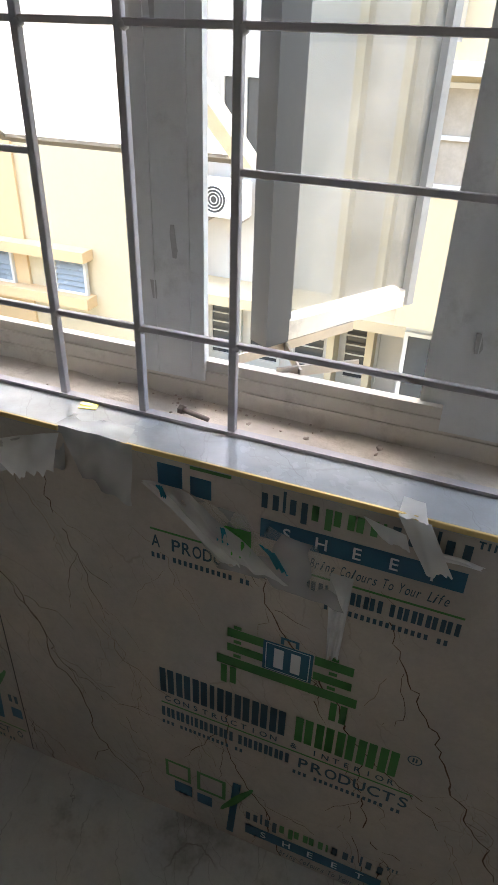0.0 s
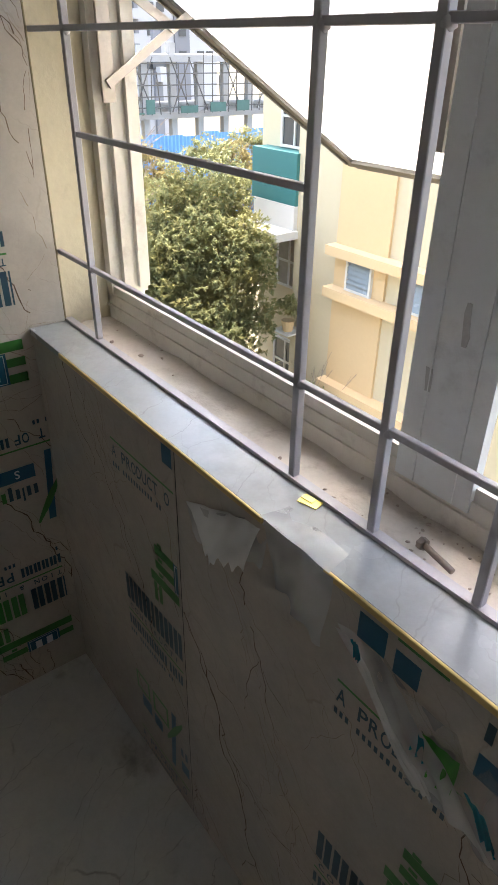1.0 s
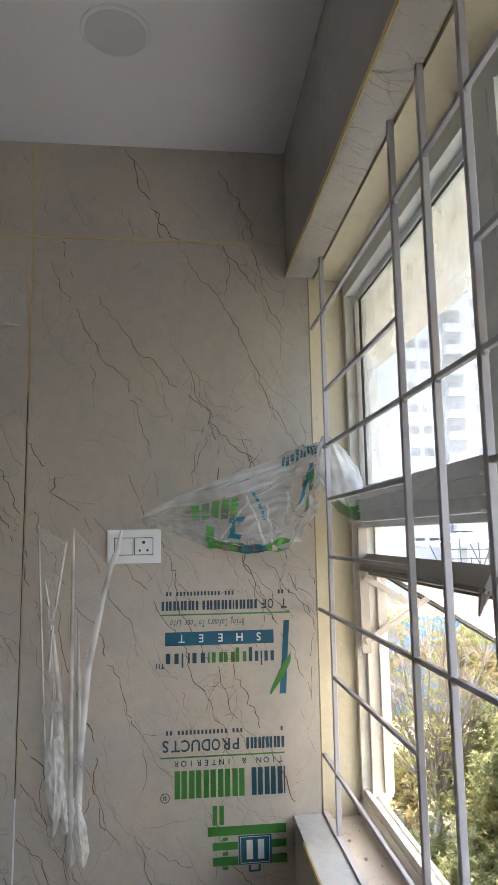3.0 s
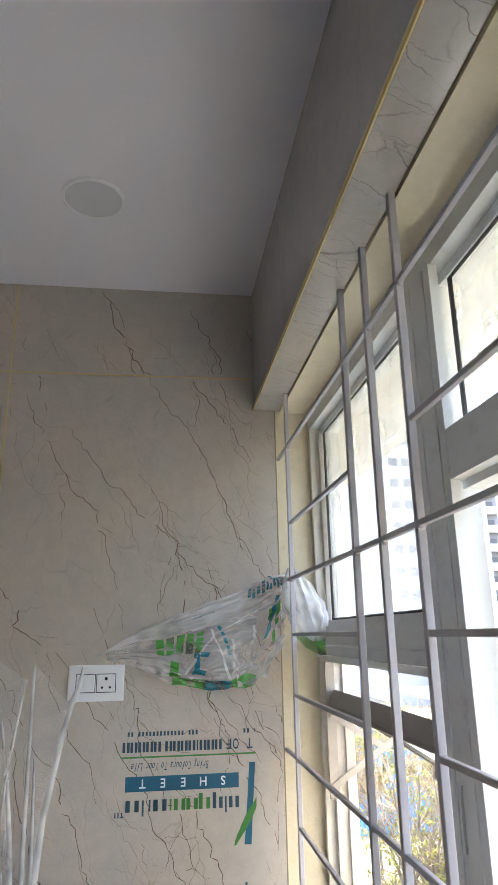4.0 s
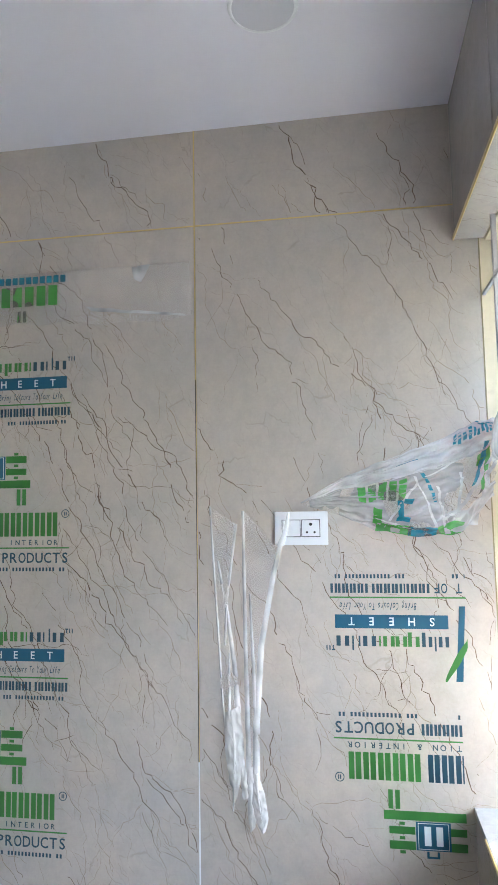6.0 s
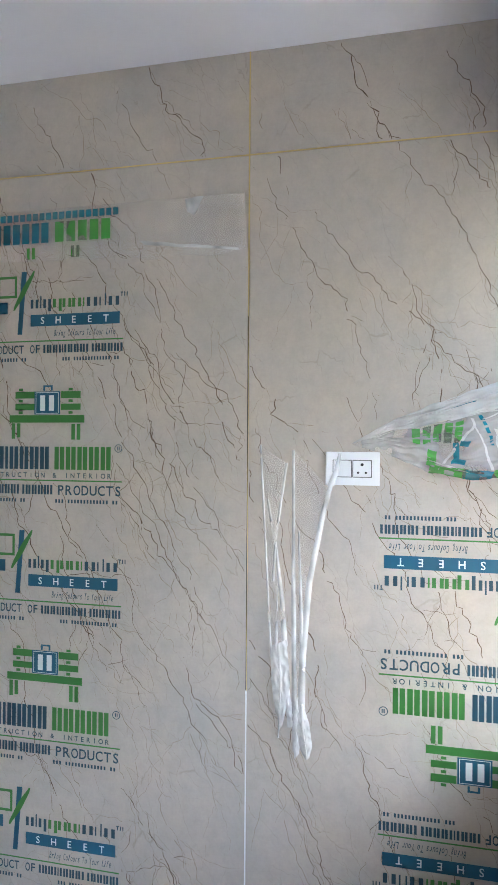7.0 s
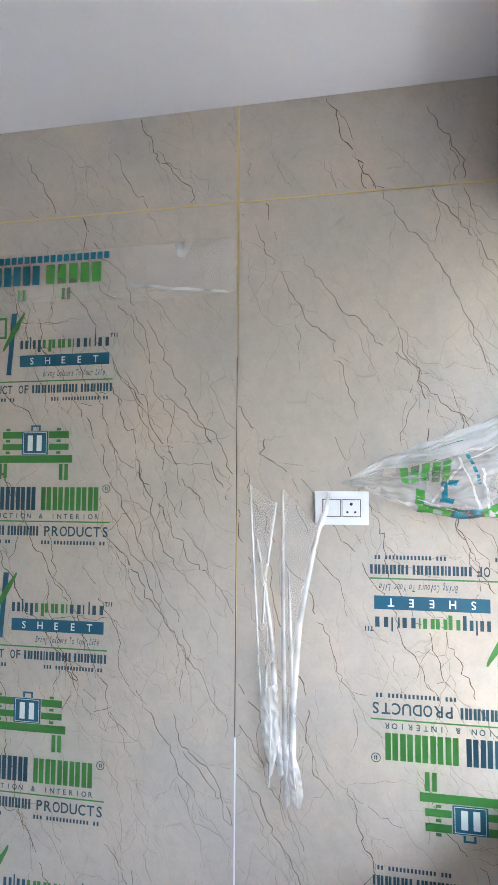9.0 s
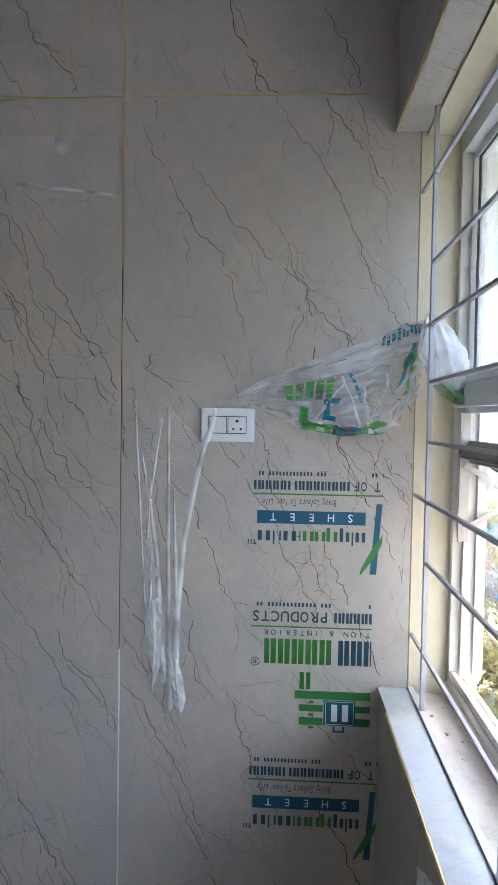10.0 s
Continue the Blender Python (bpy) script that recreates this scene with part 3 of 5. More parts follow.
# both stiles carry painted shade; the rails keep the pale frame paint
for name, d, mat in (("hinge_stile", (0, -0.025, 0.965, 0.05, 0.02, 1.965), FRAME_DEEP_SHADE), ("outer_stile", (CL - 0.02, -0.02, 0.965, CL, 0.015, 1.965), FRAME_SHADE),
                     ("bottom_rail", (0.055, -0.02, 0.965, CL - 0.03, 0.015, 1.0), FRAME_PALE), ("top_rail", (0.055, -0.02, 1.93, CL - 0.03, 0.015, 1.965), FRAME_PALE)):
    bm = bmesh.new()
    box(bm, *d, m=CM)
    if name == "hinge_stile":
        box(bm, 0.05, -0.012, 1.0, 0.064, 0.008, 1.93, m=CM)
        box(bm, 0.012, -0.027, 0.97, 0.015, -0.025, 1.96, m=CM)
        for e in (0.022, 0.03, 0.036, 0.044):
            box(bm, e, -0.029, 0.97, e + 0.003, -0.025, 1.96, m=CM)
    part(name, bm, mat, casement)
bm = bmesh.new()
box(bm, 0.05, -0.003, 0.99, CL - 0.025, 0.003, 1.94, m=CM)
cp = part("pane", bm, GREY_PANE, casement)
cp.visible_shadow = False
bm = bmesh.new()
wrap = [[bm.verts.new(CM @ Vector((CL + q + 0.006 * noise.noise(Vector((k * 0.9, q * 90, 1.0))), -0.006 - 0.012 * abs(math.sin(k * 1.3 + q * 200)), 0.99 + k * 0.0055))) for q in (-0.004, 0.006, 0.016, 0.026)] for k in range(178)]
for p, q in zip(wrap, wrap[1:]):
    for i in range(3):
        bm.faces.new((p[i], p[i + 1], q[i + 1], q[i]))
part("bubble_wrap_edge", bm, FILM_MILKY, casement, "strip of bubble wrap along the edge")
for a, b in (((1.0, 0.13, 0.952), (1.15, 0.36, 0.958)), ((1.12, 0.13, 0.95), (1.03, 0.27, 0.957)), ((1.08, 0.12, 0.95), (1.2, 0.2, 0.955))):
    bm = bmesh.new()
    beam(bm, a, b, 0.004, 0.018, up=(0, 0, 1))
    part("stay_arm", bm, STAY, casement)
slab("side_jamb", (1.318, FY0 + 0.02, 0.944, 1.36, FY1, 1.955), FRAME_GREY, window_2)

# ---- the grille ----
GY = -0.012
grille = thing("window_grille", (1.5, GY, SILL), "pale grey painted steel bar grille before the window", "window grille")
BAR = [0.147, 0.752, 0.902, 1.057, 1.664, 1.814, 1.969, 2.576, 2.726, 2.881]
for x in BAR:
    slab("upright_bar", (x - 0.006, GY - 0.006, SILL - 0.01, x + 0.006, GY + 0.006, HEAD - 0.003), GRILLE, grille, bevel=0.0012)
for z in (1.048, 1.435, 1.88, 2.252):
    slab("cross_bar", (-0.004, GY - 0.0045, z - 0.0045, FAR_X, GY + 0.0045, z + 0.0045), GRILLE, grille, bevel=0.001)
WIDE = [(BAR[0], BAR[1]), (BAR[3], BAR[4]), (BAR[6], BAR[7])]
for z in (1.281, 1.585, 1.735, 2.03):
    for a, b in WIDE:
        slab("cross_bar", (a + 0.006, GY - 0.0045, z - 0.0045, b - 0.006, GY + 0.0045, z + 0.0045), GRILLE, grille, bevel=0.001)
for x in BAR:
    for z in (1.048, 1.435, 1.88, 2.252):
        bm = bmesh.new()
        v = bmesh.ops.create_icosphere(bm, subdivisions=1, radius=0.0085)["verts"]
        bmesh.ops.transform(bm, matrix=Matrix.Translation((x + 0.004, GY, z - 0.003)), verts=v)
        part("weld", bm, GRILLE, grille, smooth=True)

# ---- printed marks on the sheets ----
GLYPH = {}


def glyph(ch, shear=0.0):
    """One character of the built-in font as vertices and faces, one unit high, and its width."""
    if (ch, shear) not in GLYPH:
        cu = bpy.data.curves.new("glyph", "FONT")
        cu.body, cu.size, cu.shear, cu.resolution_u, cu.offset = ch, 1.4, shear, 3, 0.0 if shear else 0.018
        ob = new("glyph", cu)
        me = bpy.data.meshes.new_from_object(ob)
        vs, fs = [tuple(v.co) for v in me.vertices], [tuple(p.vertices) for p in me.polygons]
        bpy.data.objects.remove(ob)
        bpy.data.curves.remove(cu)
        bpy.data.meshes.remove(me)
        GLYPH[(ch, shear)] = (vs, fs)
    return GLYPH[(ch, shear)]


class Print:
    """Marks printed on a sheet: u to the right and v up from the left end of the block's rule; cut to lo < u < hi and to heights zlo < v < zhi."""

    def __init__(self, panel, m, lo=-1.0, hi=9.0, vlo=-9.0, vhi=9.0):
        self.panel, self.m, self.lo, self.hi, self.vlo, self.vhi = panel, m, lo, hi, vlo, vhi

    def emit(self, name, quads, mat, lift=0.0006):
        bm = bmesh.new()
        for u0, v0, u1, v1 in quads:
            u0, u1, v0, v1 = max(u0, self.lo), min(u1, self.hi), max(v0, self.vlo), min(v1, self.vhi)
            if u1 - u0 > 0.0008 and v1 - v0 > 0.0008:
                bm.faces.new([bm.verts.new(self.m @ Vector((u, v, lift))) for u, v in ((u0, v0), (u1, v0), (u1, v1), (u0, v1))])
        if not bm.faces:
            bm.free()
            return
        ob = new(name, finish(bm, name, mat))
        ob.parent = self.panel

    def letters(self, text, u0, u1, v0, h, mat, lift=0.0006, shear=0.0):
        bm = bmesh.new()
        step = (u1 - u0) / len(text)
        for i, ch in enumerate(text):
            u = u0 + i * step
            if ch == " " or u < self.lo or u + step > self.hi or v0 < self.vlo or v0 + h > self.vhi:
                continue
            vs, fs = glyph(ch, shear)
            if not vs:
                continue
            x0, x1 = min(v[0] for v in vs), max(v[0] for v in vs)
            k = min(h * 0.95, step * 0.86 / max(x1 - x0, 0.2))
            off = u + (step - (x1 - x0) * k) / 2 - x0 * k
            new_v = [bm.verts.new(self.m @ Vector((off + v[0] * k, v0 + v[1] * h, lift))) for v in vs]
            for f in fs:
                try:
                    bm.faces.new([new_v[q] for q in f])
                except ValueError:
                    pass
        if not bm.faces:
            bm.free()
            return
        ob = new("printed_text", finish(bm, "printed_text", mat))
        ob.parent = self.panel

    def blocks(self, n, u0, u1, v0, h, mat, fill=0.78, gaps=()):
        step = (u1 - u0) / n
        self.emit("printed_bar", [(u0 + i * step, v0, u0 + (i + fill) * step, v0 + h) for i in range(n) if i not in gaps], mat)

    def shapes(self, kinds, u0, u1, v0, h, w, mat):
        """A row of plain paired bars for a trade name: r a pair, g a pair with a foot, i one bar, t one tall bar, space a gap."""
        wide = {"i": 0.45, "t": 0.5, " ": 0.45}
        unit = (u1 - u0) / sum(wide.get(k, 1.0) for k in kinds)
        quads, u = [], u0
        for k in kinds:
            a, b = u, u + unit * wide.get(k, 1.0) - w * 0.55
            u += unit * wide.get(k, 1.0)
            if k in "it":
                c = (a + b) / 2
                quads.append((c - w / 2, v0, c + w / 2, v0 + h * (1.4 if k == "t" else 1.0)))
            elif k != " ":
                g = max(0.0012, (b - a - 2.4 * w) / 2)
                quads += [(a, v0, (a + b) / 2 - g / 2, v0 + h), ((a + b) / 2 + g / 2, v0 - (h * 0.4 if k == "g" else 0), b, v0 + h)]
        self.emit("printed_mark", quads, mat)

    def strip(self, name, pts, mat, lift=0.0006):
        """A band through points (u, v, half width)."""
        if not (self.vlo < min(p[1] for p in pts) and max(p[1] for p in pts) < self.vhi):
            return
        bm = bmesh.new()
        rows = [[bm.verts.new(self.m @ Vector((min(max(u + e, self.lo), self.hi), v, lift))) for e in (-w, w)] for u, v, w in pts]
        for a, b in zip(rows, rows[1:]):
            bm.faces.new((a[0], a[1], b[1], b[0]))
        new(name, finish(bm, name, mat)).parent = self.panel

    def ring(self, u, v, r, w, mat):
        """A small round mark with a bar in it."""
        if not (self.lo < u - r and u + r < self.hi and self.vlo < v - r and v + r < self.vhi):
            return
        bm = bmesh.new()
        loops = [[bm.verts.new(self.m @ Vector((u + q * math.cos(a), v + q * math.sin(a), 0.0006))) for q in (r - w, r)] for a in [k * math.pi / 10 for k in range(20)]]
        for k in range(20):
            a, b = loops[k], loops[(k + 1) % 20]
            bm.faces.new((a[0], a[1], b[1], b[0]))
        new("printed_ring", finish(bm, "printed_ring", mat)).parent = self.panel
        self.emit("printed_mark", [(u - r * 0.3, v - r * 0.45, u - r * 0.05, v + r * 0.45), (u + r * 0.12, v - r * 0.45, u + r * 0.35, v + r * 0.45)], mat)

    def block_a(self):
        """The mark with squares, a leaf and a blue band."""
        self.emit("printed_square", [(0.075, 0.137, 0.142, 0.145), (0.075, 0.197, 0.142, 0.205), (0.075, 0.145, 0.083, 0.197), (0.134, 0.145, 0.142, 0.197),
                                     (0.0, 0.145, 0.06, 0.152), (0.0, 0.197, 0.06, 0.204), (0.0, 0.152, 0.007, 0.197), (0.053, 0.152, 0.06, 0.197)], INK_GREEN)
        self.emit("printed_square", [(0.075, 0.088, 0.11, 0.124), (0.02, 0.095, 0.062, 0.135)], INK_BLUE)
        self.strip("printed_stem", [(0.153, 0.022, 0.008), (0.16, 0.12, 0.008), (0.167, 0.217, 0.009)], INK_BLUE)
        curve = []
        for k in range(17):
            t = k / 16
            curve.append((0.133 + 0.068 * (3 * t * t - 2 * t ** 3) + 0.006 * math.sin(2 * math.pi * t), 0.098 + 0.12 * t, 0.0015 + 0.0085 * math.sin(math.pi * min(1.0, t * 0.95 + 0.03)) ** 0.8))
        self.strip("printed_leaf", curve, INK_GREEN, 0.0009)
        self.shapes("rtg", 0.19, 0.262, 0.102, 0.027, 0.0045, INK_TEXT)
        self.shapes("grri", 0.266, 0.378, 0.102, 0.027, 0.0045, INK_GREEN)
        self.shapes("ritr", 0.38, 0.488, 0.102, 0.027, 0.0045, INK_TEXT)
        self.emit("printed_mark", [(0.49, 0.138, 0.499, 0.141), (0.493, 0.128, 0.496, 0.138), (0.502, 0.128, 0.505, 0.141), (0.51, 0.128, 0.513, 0.141)], INK_TEXT)
        self.emit("printed_band", [(0.19, 0.046, 0.488, 0.082)], INK_BLUE)
        self.letters("SHEET", 0.205, 0.47, 0.053, 0.022, INK_WHITE, 0.001)
        self.letters("Bring Colours To Your Life", 0.27, 0.475, 0.014, 0.02, INK_TEXT, shear=0.3)
        self.emit("printed_rule", [(0.0, -0.002, 0.5, 0.002)], INK_GREEN)
        self.letters("A PRODUCT OF", 0.0, 0.225, -0.037, 0.026, INK_TEXT)
        self.shapes("rrrirrrr rrrrr", 0.235, 0.5, -0.037, 0.025, 0.0038, INK_TEXT)
        self.blocks(18, 0.0, 0.18, -0.062, 0.011, INK_TEXT, 0.55, (3, 15))
        self.blocks(20, 0.3, 0.49, -0.062, 0.011, INK_TEXT, 0.55, (3, 17))

    def block_b(self):
        """The mark with a bench and a case over two large words."""
        bars = [(0.12, 0.178, 0.375, 0.201), (0.128, 0.128, 0.14, 0.176), (0.146, 0.132, 0.158, 0.176), (0.332, 0.126, 0.344, 0.174), (0.35, 0.126, 0.362, 0.174)]
        for u, e in ((0.14, 0.0), (0.296, 0.0)):
            bars += [(u, 0.217, u + 0.066, 0.236), (u, 0.253, u + 0.066, 0.274)]
        self.emit("printed_bench", bars, INK_GREEN)
        self.emit("printed_post", [(u, v, u + 0.014, v + 0.008) for u in (0.152, 0.322) for v in (0.205, 0.241, 0.276)], INK_GREEN, 0.0012)
        self.emit("printed_case", [(0.206, 0.203, 0.294, 0.274), (0.236, 0.276, 0.242, 0.288), (0.262, 0.276, 0.268, 0.288), (0.236, 0.288, 0.268, 0.293)], INK_BLUE, 0.0008)
        self.emit("printed_case_mark", [(0.226, 0.214, 0.243, 0.262), (0.256, 0.214, 0.273, 0.262), (0.211, 0.206, 0.289, 0.2075), (0.211, 0.2695, 0.289, 0.271), (0.211, 0.2075, 0.2125, 0.2695), (0.2875, 0.2075, 0.289, 0.2695)], INK_WHITE, 0.0014)
        self.shapes("rrrirrrr", 0.0, 0.262, 0.034, 0.07, 0.0095, INK_TEXT)
        self.shapes("rrrrr", 0.276, 0.468, 0.034, 0.07, 0.0105, INK_GREEN)
        self.letters("CONSTRUCTION & INTERIOR", 0.005, 0.468, 0.009, 0.015, INK_TEXT)
        self.emit("printed_rule", [(0.0, -0.002, 0.5, 0.002)], INK_GREEN)
        self.shapes("rrrirrrr rrrrr", 0.0, 0.272, -0.043, 0.029, 0.0042, INK_TEXT)
        self.letters("PRODUCTS", 0.285, 0.5, -0.043, 0.03, INK_TEXT)
        self.blocks(18, 0.0, 0.18, -0.068, 0.011, INK_TEXT, 0.55, (3, 15))
        self.blocks(20, 0.28, 0.49, -0.068, 0.011, INK_TEXT, 0.55, (3, 17))
        self.ring(0.487, 0.1, 0.0125, 0.0022, INK_TEXT)


def frame_on(origin, u, v, w):
    m = Matrix((u, v, w)).transposed().to_4x4()
    m.translation = origin
    return m


for z, kind in ((1.43, "a"), (1.06, "b"), (0.625, "a"), (0.25, "b")):
    p = Print(PANELS["right"], frame_on((0, 0.044, z), (0, -1, 0), (0, 0, -1), (1, 0, 0)), lo=0.143 if kind == "a" else 0.166, vhi=z - 0.01)
    p.block_a() if kind == "a" else p.block_b()
for z, kind in ((1.998, "a"), (1.568, "b"), (1.195, "a"), (0.77, "b"), (0.4, "a")):
    p = Print(PANELS["left"], frame_on((0, -1.712, z), (0, 1, 0), (0, 0, 1), (1, 0, 0)))
    p.block_a() if kind == "a" else p.block_b()
for key, x, za, zb, lo, hi in (("front_mid", 0.951, 0.742, 0.295, -0.35, 0.8), ("front_left", 0.345, 0.80, 0.37, 0.0, 0.22)):
    for z, kind in ((za, "a"), (zb, "b"), (zb - 0.40, "a")):
        p = Print(PANELS[key], frame_on((x, FRONT, z), (1, 0, 0), (0, 0, 1), (0, -1, 0)), lo=lo, hi=hi, vlo=FLOOR + 0.005 - z, vhi=0.885 - z)
        p.block_a() if kind == "a" else p.block_b()

# printed veins of the stone-look sheets
def veins(panel, m, width, height, seed, density=1.0):
    """Long jagged cracks that run steeply down to one side, with forks and paler hair lines, over a sheet."""
    rng = random.Random(seed)
    dark, pale = bmesh.new(), bmesh.new()

    def crack(bm, u, v, heading, length, w, depth, lift):
        n = max(4, int(length / 0.0085))
        bend, kink, prev, skip = rng.uniform(-0.12, 0.12), 0.0, None, 0
        slow = rng.uniform(0, 50)
        for k in range(n + 1):
            f = k / n
            if k % 2 == 0:
                kink = rng.gauss(0, 0.38)
            a = heading + bend * math.sin(f * 4.0) + kink + 0.3 * noise.noise(Vector((slow, f * length * 9.0, seed)))
            step = length / n * rng.uniform(0.6, 1.4)
            u, v = u + math.cos(a) * step, v - math.sin(a) * step
            ww = w * (0.25 + 0.75 * math.sin(math.pi * min(1.0, f * 0.9 + 0.08)) ** 0.7) * (0.55 + 0.9 * abs(noise.noise(Vector((u * 30, v * 30, seed)))))
            inside = 0.003 < u < width - 0.003 and 0.003 < v < height - 0.003
            if skip > 0:
                skip, prev = skip - 1, None
            elif inside:
                px, py = math.sin(a) * ww / 2, math.cos(a) * ww / 2
                cur = (bm.verts.new(m @ Vector((u - px, v - py, lift))), bm.verts.new(m @ Vector((u + px, v + py, lift))))
                if prev:
                    bm.faces.new((prev[0], prev[1], cur[1], cur[0]))
                prev = cur
                if rng.random() < 0.035:
                    skip = rng.randint(1, 4)
            else:
                prev = None
            if depth and inside and rng.random() < 0.06:
                crack(bm if rng.random() < 0.5 else pale, u, v, a + rng.choice((-1, 1)) * rng.uniform(0.2, 0.75), rng.uniform(0.04, 0.2), w * 0.6, depth - 1, lift - 0.00005)

    area = width * height
    for k in range(int(16 * area * density)):
        crack(dark, rng.uniform(-0.25, width), rng.uniform(0.0, height + 0.3), rng.gauss(1.1, 0.07), rng.uniform(0.3, 1.0), rng.uniform(0.0022, 0.0036), rng.choice((1, 1, 2)), 0.00045)
    for k in range(int(26 * area * density)):
        crack(pale, rng.uniform(-0.1, width), rng.uniform(0.0, height + 0.1), rng.gauss(1.08, 0.13), rng.uniform(0.12, 0.5), rng.uniform(0.0014, 0.0026), 1, 0.0003)
    for name, bm, mat in (("vein_print", dark, VEIN), ("pale_vein_print", pale, VEIN_PALE)):
        new(name, finish(bm, name, mat)).parent = panel


WEST = ((0, 1, 0), (0, 0, 1), (1, 0, 0))
for key, y0, y1, z0, z1 in (("right", JY + 0.002, -0.022, FLOOR, JZ - 0.002), ("left", BACK_Y, JY - 0.002, FLOOR, JZ - 0.002),
                            ("top_right", JY + 0.002, -0.085, JZ + 0.002, CEIL), ("top_left", BACK_Y, JY - 0.002, JZ + 0.002, CEIL)):
    veins(PANELS[key], frame_on((0, y0, z0), *WEST), y1 - y0, z1 - z0, len(key) * 11 + 2, 1.7 if "top" in key else 1.1)
for key, x0, x1 in (("front_left", 0.0, 0.571), ("front_mid", 0.574, 1.82), ("front_right", 1.823, FAR_X)):
    veins(PANELS[key], frame_on((x0, FRONT, FLOOR), (1, 0, 0), (0, 0, 1), (0, -1, 0)), x1 - x0, 0.886 - FLOOR, len(key) * 5 + 1, 0.7)

# ---- things in the room ----
switch = thing("switch_plate", (0.0, -0.53, 1.572), "white plastic wall plate with a switch and a socket", "switch")
bm = bmesh.new()
box(bm, 0.0, -0.603, 1.572, 0.011, -0.456, 1.664)
bmesh.ops.bevel(bm, geom=[e for e in bm.edges if all(v.co.x > 0.005 for v in e.verts)], offset=0.003, segments=2, affect="EDGES")
part("cover", bm, PLASTIC, switch)
for i, y in enumerate((-0.583, -0.529)):
    bm = bmesh.new()
    for d in ((y, 1.594, y + 0.0018, 1.642), (y + 0.0502, 1.594, y + 0.052, 1.642), (y, 1.594, y + 0.052, 1.5958), (y, 1.6402, y + 0.052, 1.642)):
        box(bm, 0.0105, d[0], d[1], 0.0116, d[2], d[3])
    part("module_gap", bm, BLACK, switch)
    bm = bmesh.new()
    box(bm, 0.0108, y + 0.002, 1.596, 0.0135 if i == 0 else 0.0118, y + 0.05, 1.64)
    bmesh.ops.bevel(bm, geom=bm.edges[:], offset=0.0008, segments=1, affect="EDGES")
    part("rocker" if i == 0 else "socket_face", bm, PLASTIC, switch)
for y, z, r in ((-0.503, 1.629, 0.0042), (-0.5135, 1.607, 0.0031), (-0.4925, 1.607, 0.0031)):
    bm = bmesh.new()
    bmesh.ops.create_cone(bm, cap_ends=True, segments=14, radius1=r, radius2=r, depth=0.0008, matrix=Matrix.Translation((0.0121, y, z)) @ pose(0, 0, 0, 0, 90, 0))
    part("socket_hole", bm, BLACK, switch)

LX, LY = 0.455, -0.553
lamp = thing("ceiling_light", (LX, LY, CEIL), "round white recessed ceiling light, switched off", "ceiling light")
bm = bmesh.new()
prof = [(0.07, -0.002), (0.071, -0.005), (0.074, -0.007), (0.079, -0.005), (0.081, -0.0015), (0.081, 0.0)]
ringv = [[bm.verts.new((LX + r * math.cos(a), LY + r * math.sin(a), CEIL + z)) for r, z in prof] for a in [2 * math.pi * k / 48 for k in range(48)]]
for k in range(48):
    for j in range(len(prof) - 1):
        bm.faces.new((ringv[k][j], ringv[(k + 1) % 48][j], ringv[(k + 1) % 48][j + 1], ringv[k][j + 1]))
part("rim", bm, PLASTIC, lamp, smooth=True)
bm = bmesh.new()
bmesh.ops.create_cone(bm, cap_ends=True, segments=48, radius1=0.072, radius2=0.072, depth=0.003, matrix=Matrix.Translation((LX, LY, CEIL - 0.0035)))
part("diffuser", bm, LENS, lamp)

# hanging strips of peeled film beside the switch
def bent(pts, t):
    """A place on a line of (y, z) points at height share t from its top to its foot."""
    z = pts[0][1] + (pts[-1][1] - pts[0][1]) * t
    for (ya, za), (yb, zb) in zip(pts, pts[1:]):
        if z >= zb - 1e-9:
            return ya + (yb - ya) * (za - z) / (za - zb), z
    return pts[-1]


def loft(bm, left, right, nu, nv, x0, bulge, crumple, seed):
    """Film between two hanging edges, standing off the wall by a soft bulge and small crumples."""
    grid = []
    for j in range(nv + 1):
        t = j / nv
        (ya, za), (yb, zb) = bent(left, t), bent(right, t)
        row = []
        for i in range(nu + 1):
            u = i / nu
            y, z = ya + (yb - ya) * u, za + (zb - za) * u
            k = noise.noise(Vector((y * 22 + seed, z * 7, seed)))
            c = 1 - abs(noise.noise(Vector((y * 70 + seed, z * 42, 2.0))))
            row.append(bm.verts.new((x0 + bulge * math.sin(math.pi * u) * (0.4 + 0.6 * t) + 0.0012 * k + crumple * c ** 3, y + crumple * 0.3 * k, z)))
        grid.append(row)
    for j in range(nv):
        for i in range(nu):
            bm.faces.new((grid[j][i], grid[j][i + 1], grid[j + 1][i + 1], grid[j + 1][i]))


def wide_line(pts, w0, w1):
    """Two edges of a narrow fold along a line, w0 wide at its top and w1 at its foot."""
    n = len(pts) - 1
    return tuple([(y + s * (w0 + (w1 - w0) * k / n) / 2, z) for k, (y, z) in enumerate(pts)] for s in (-1, 1))


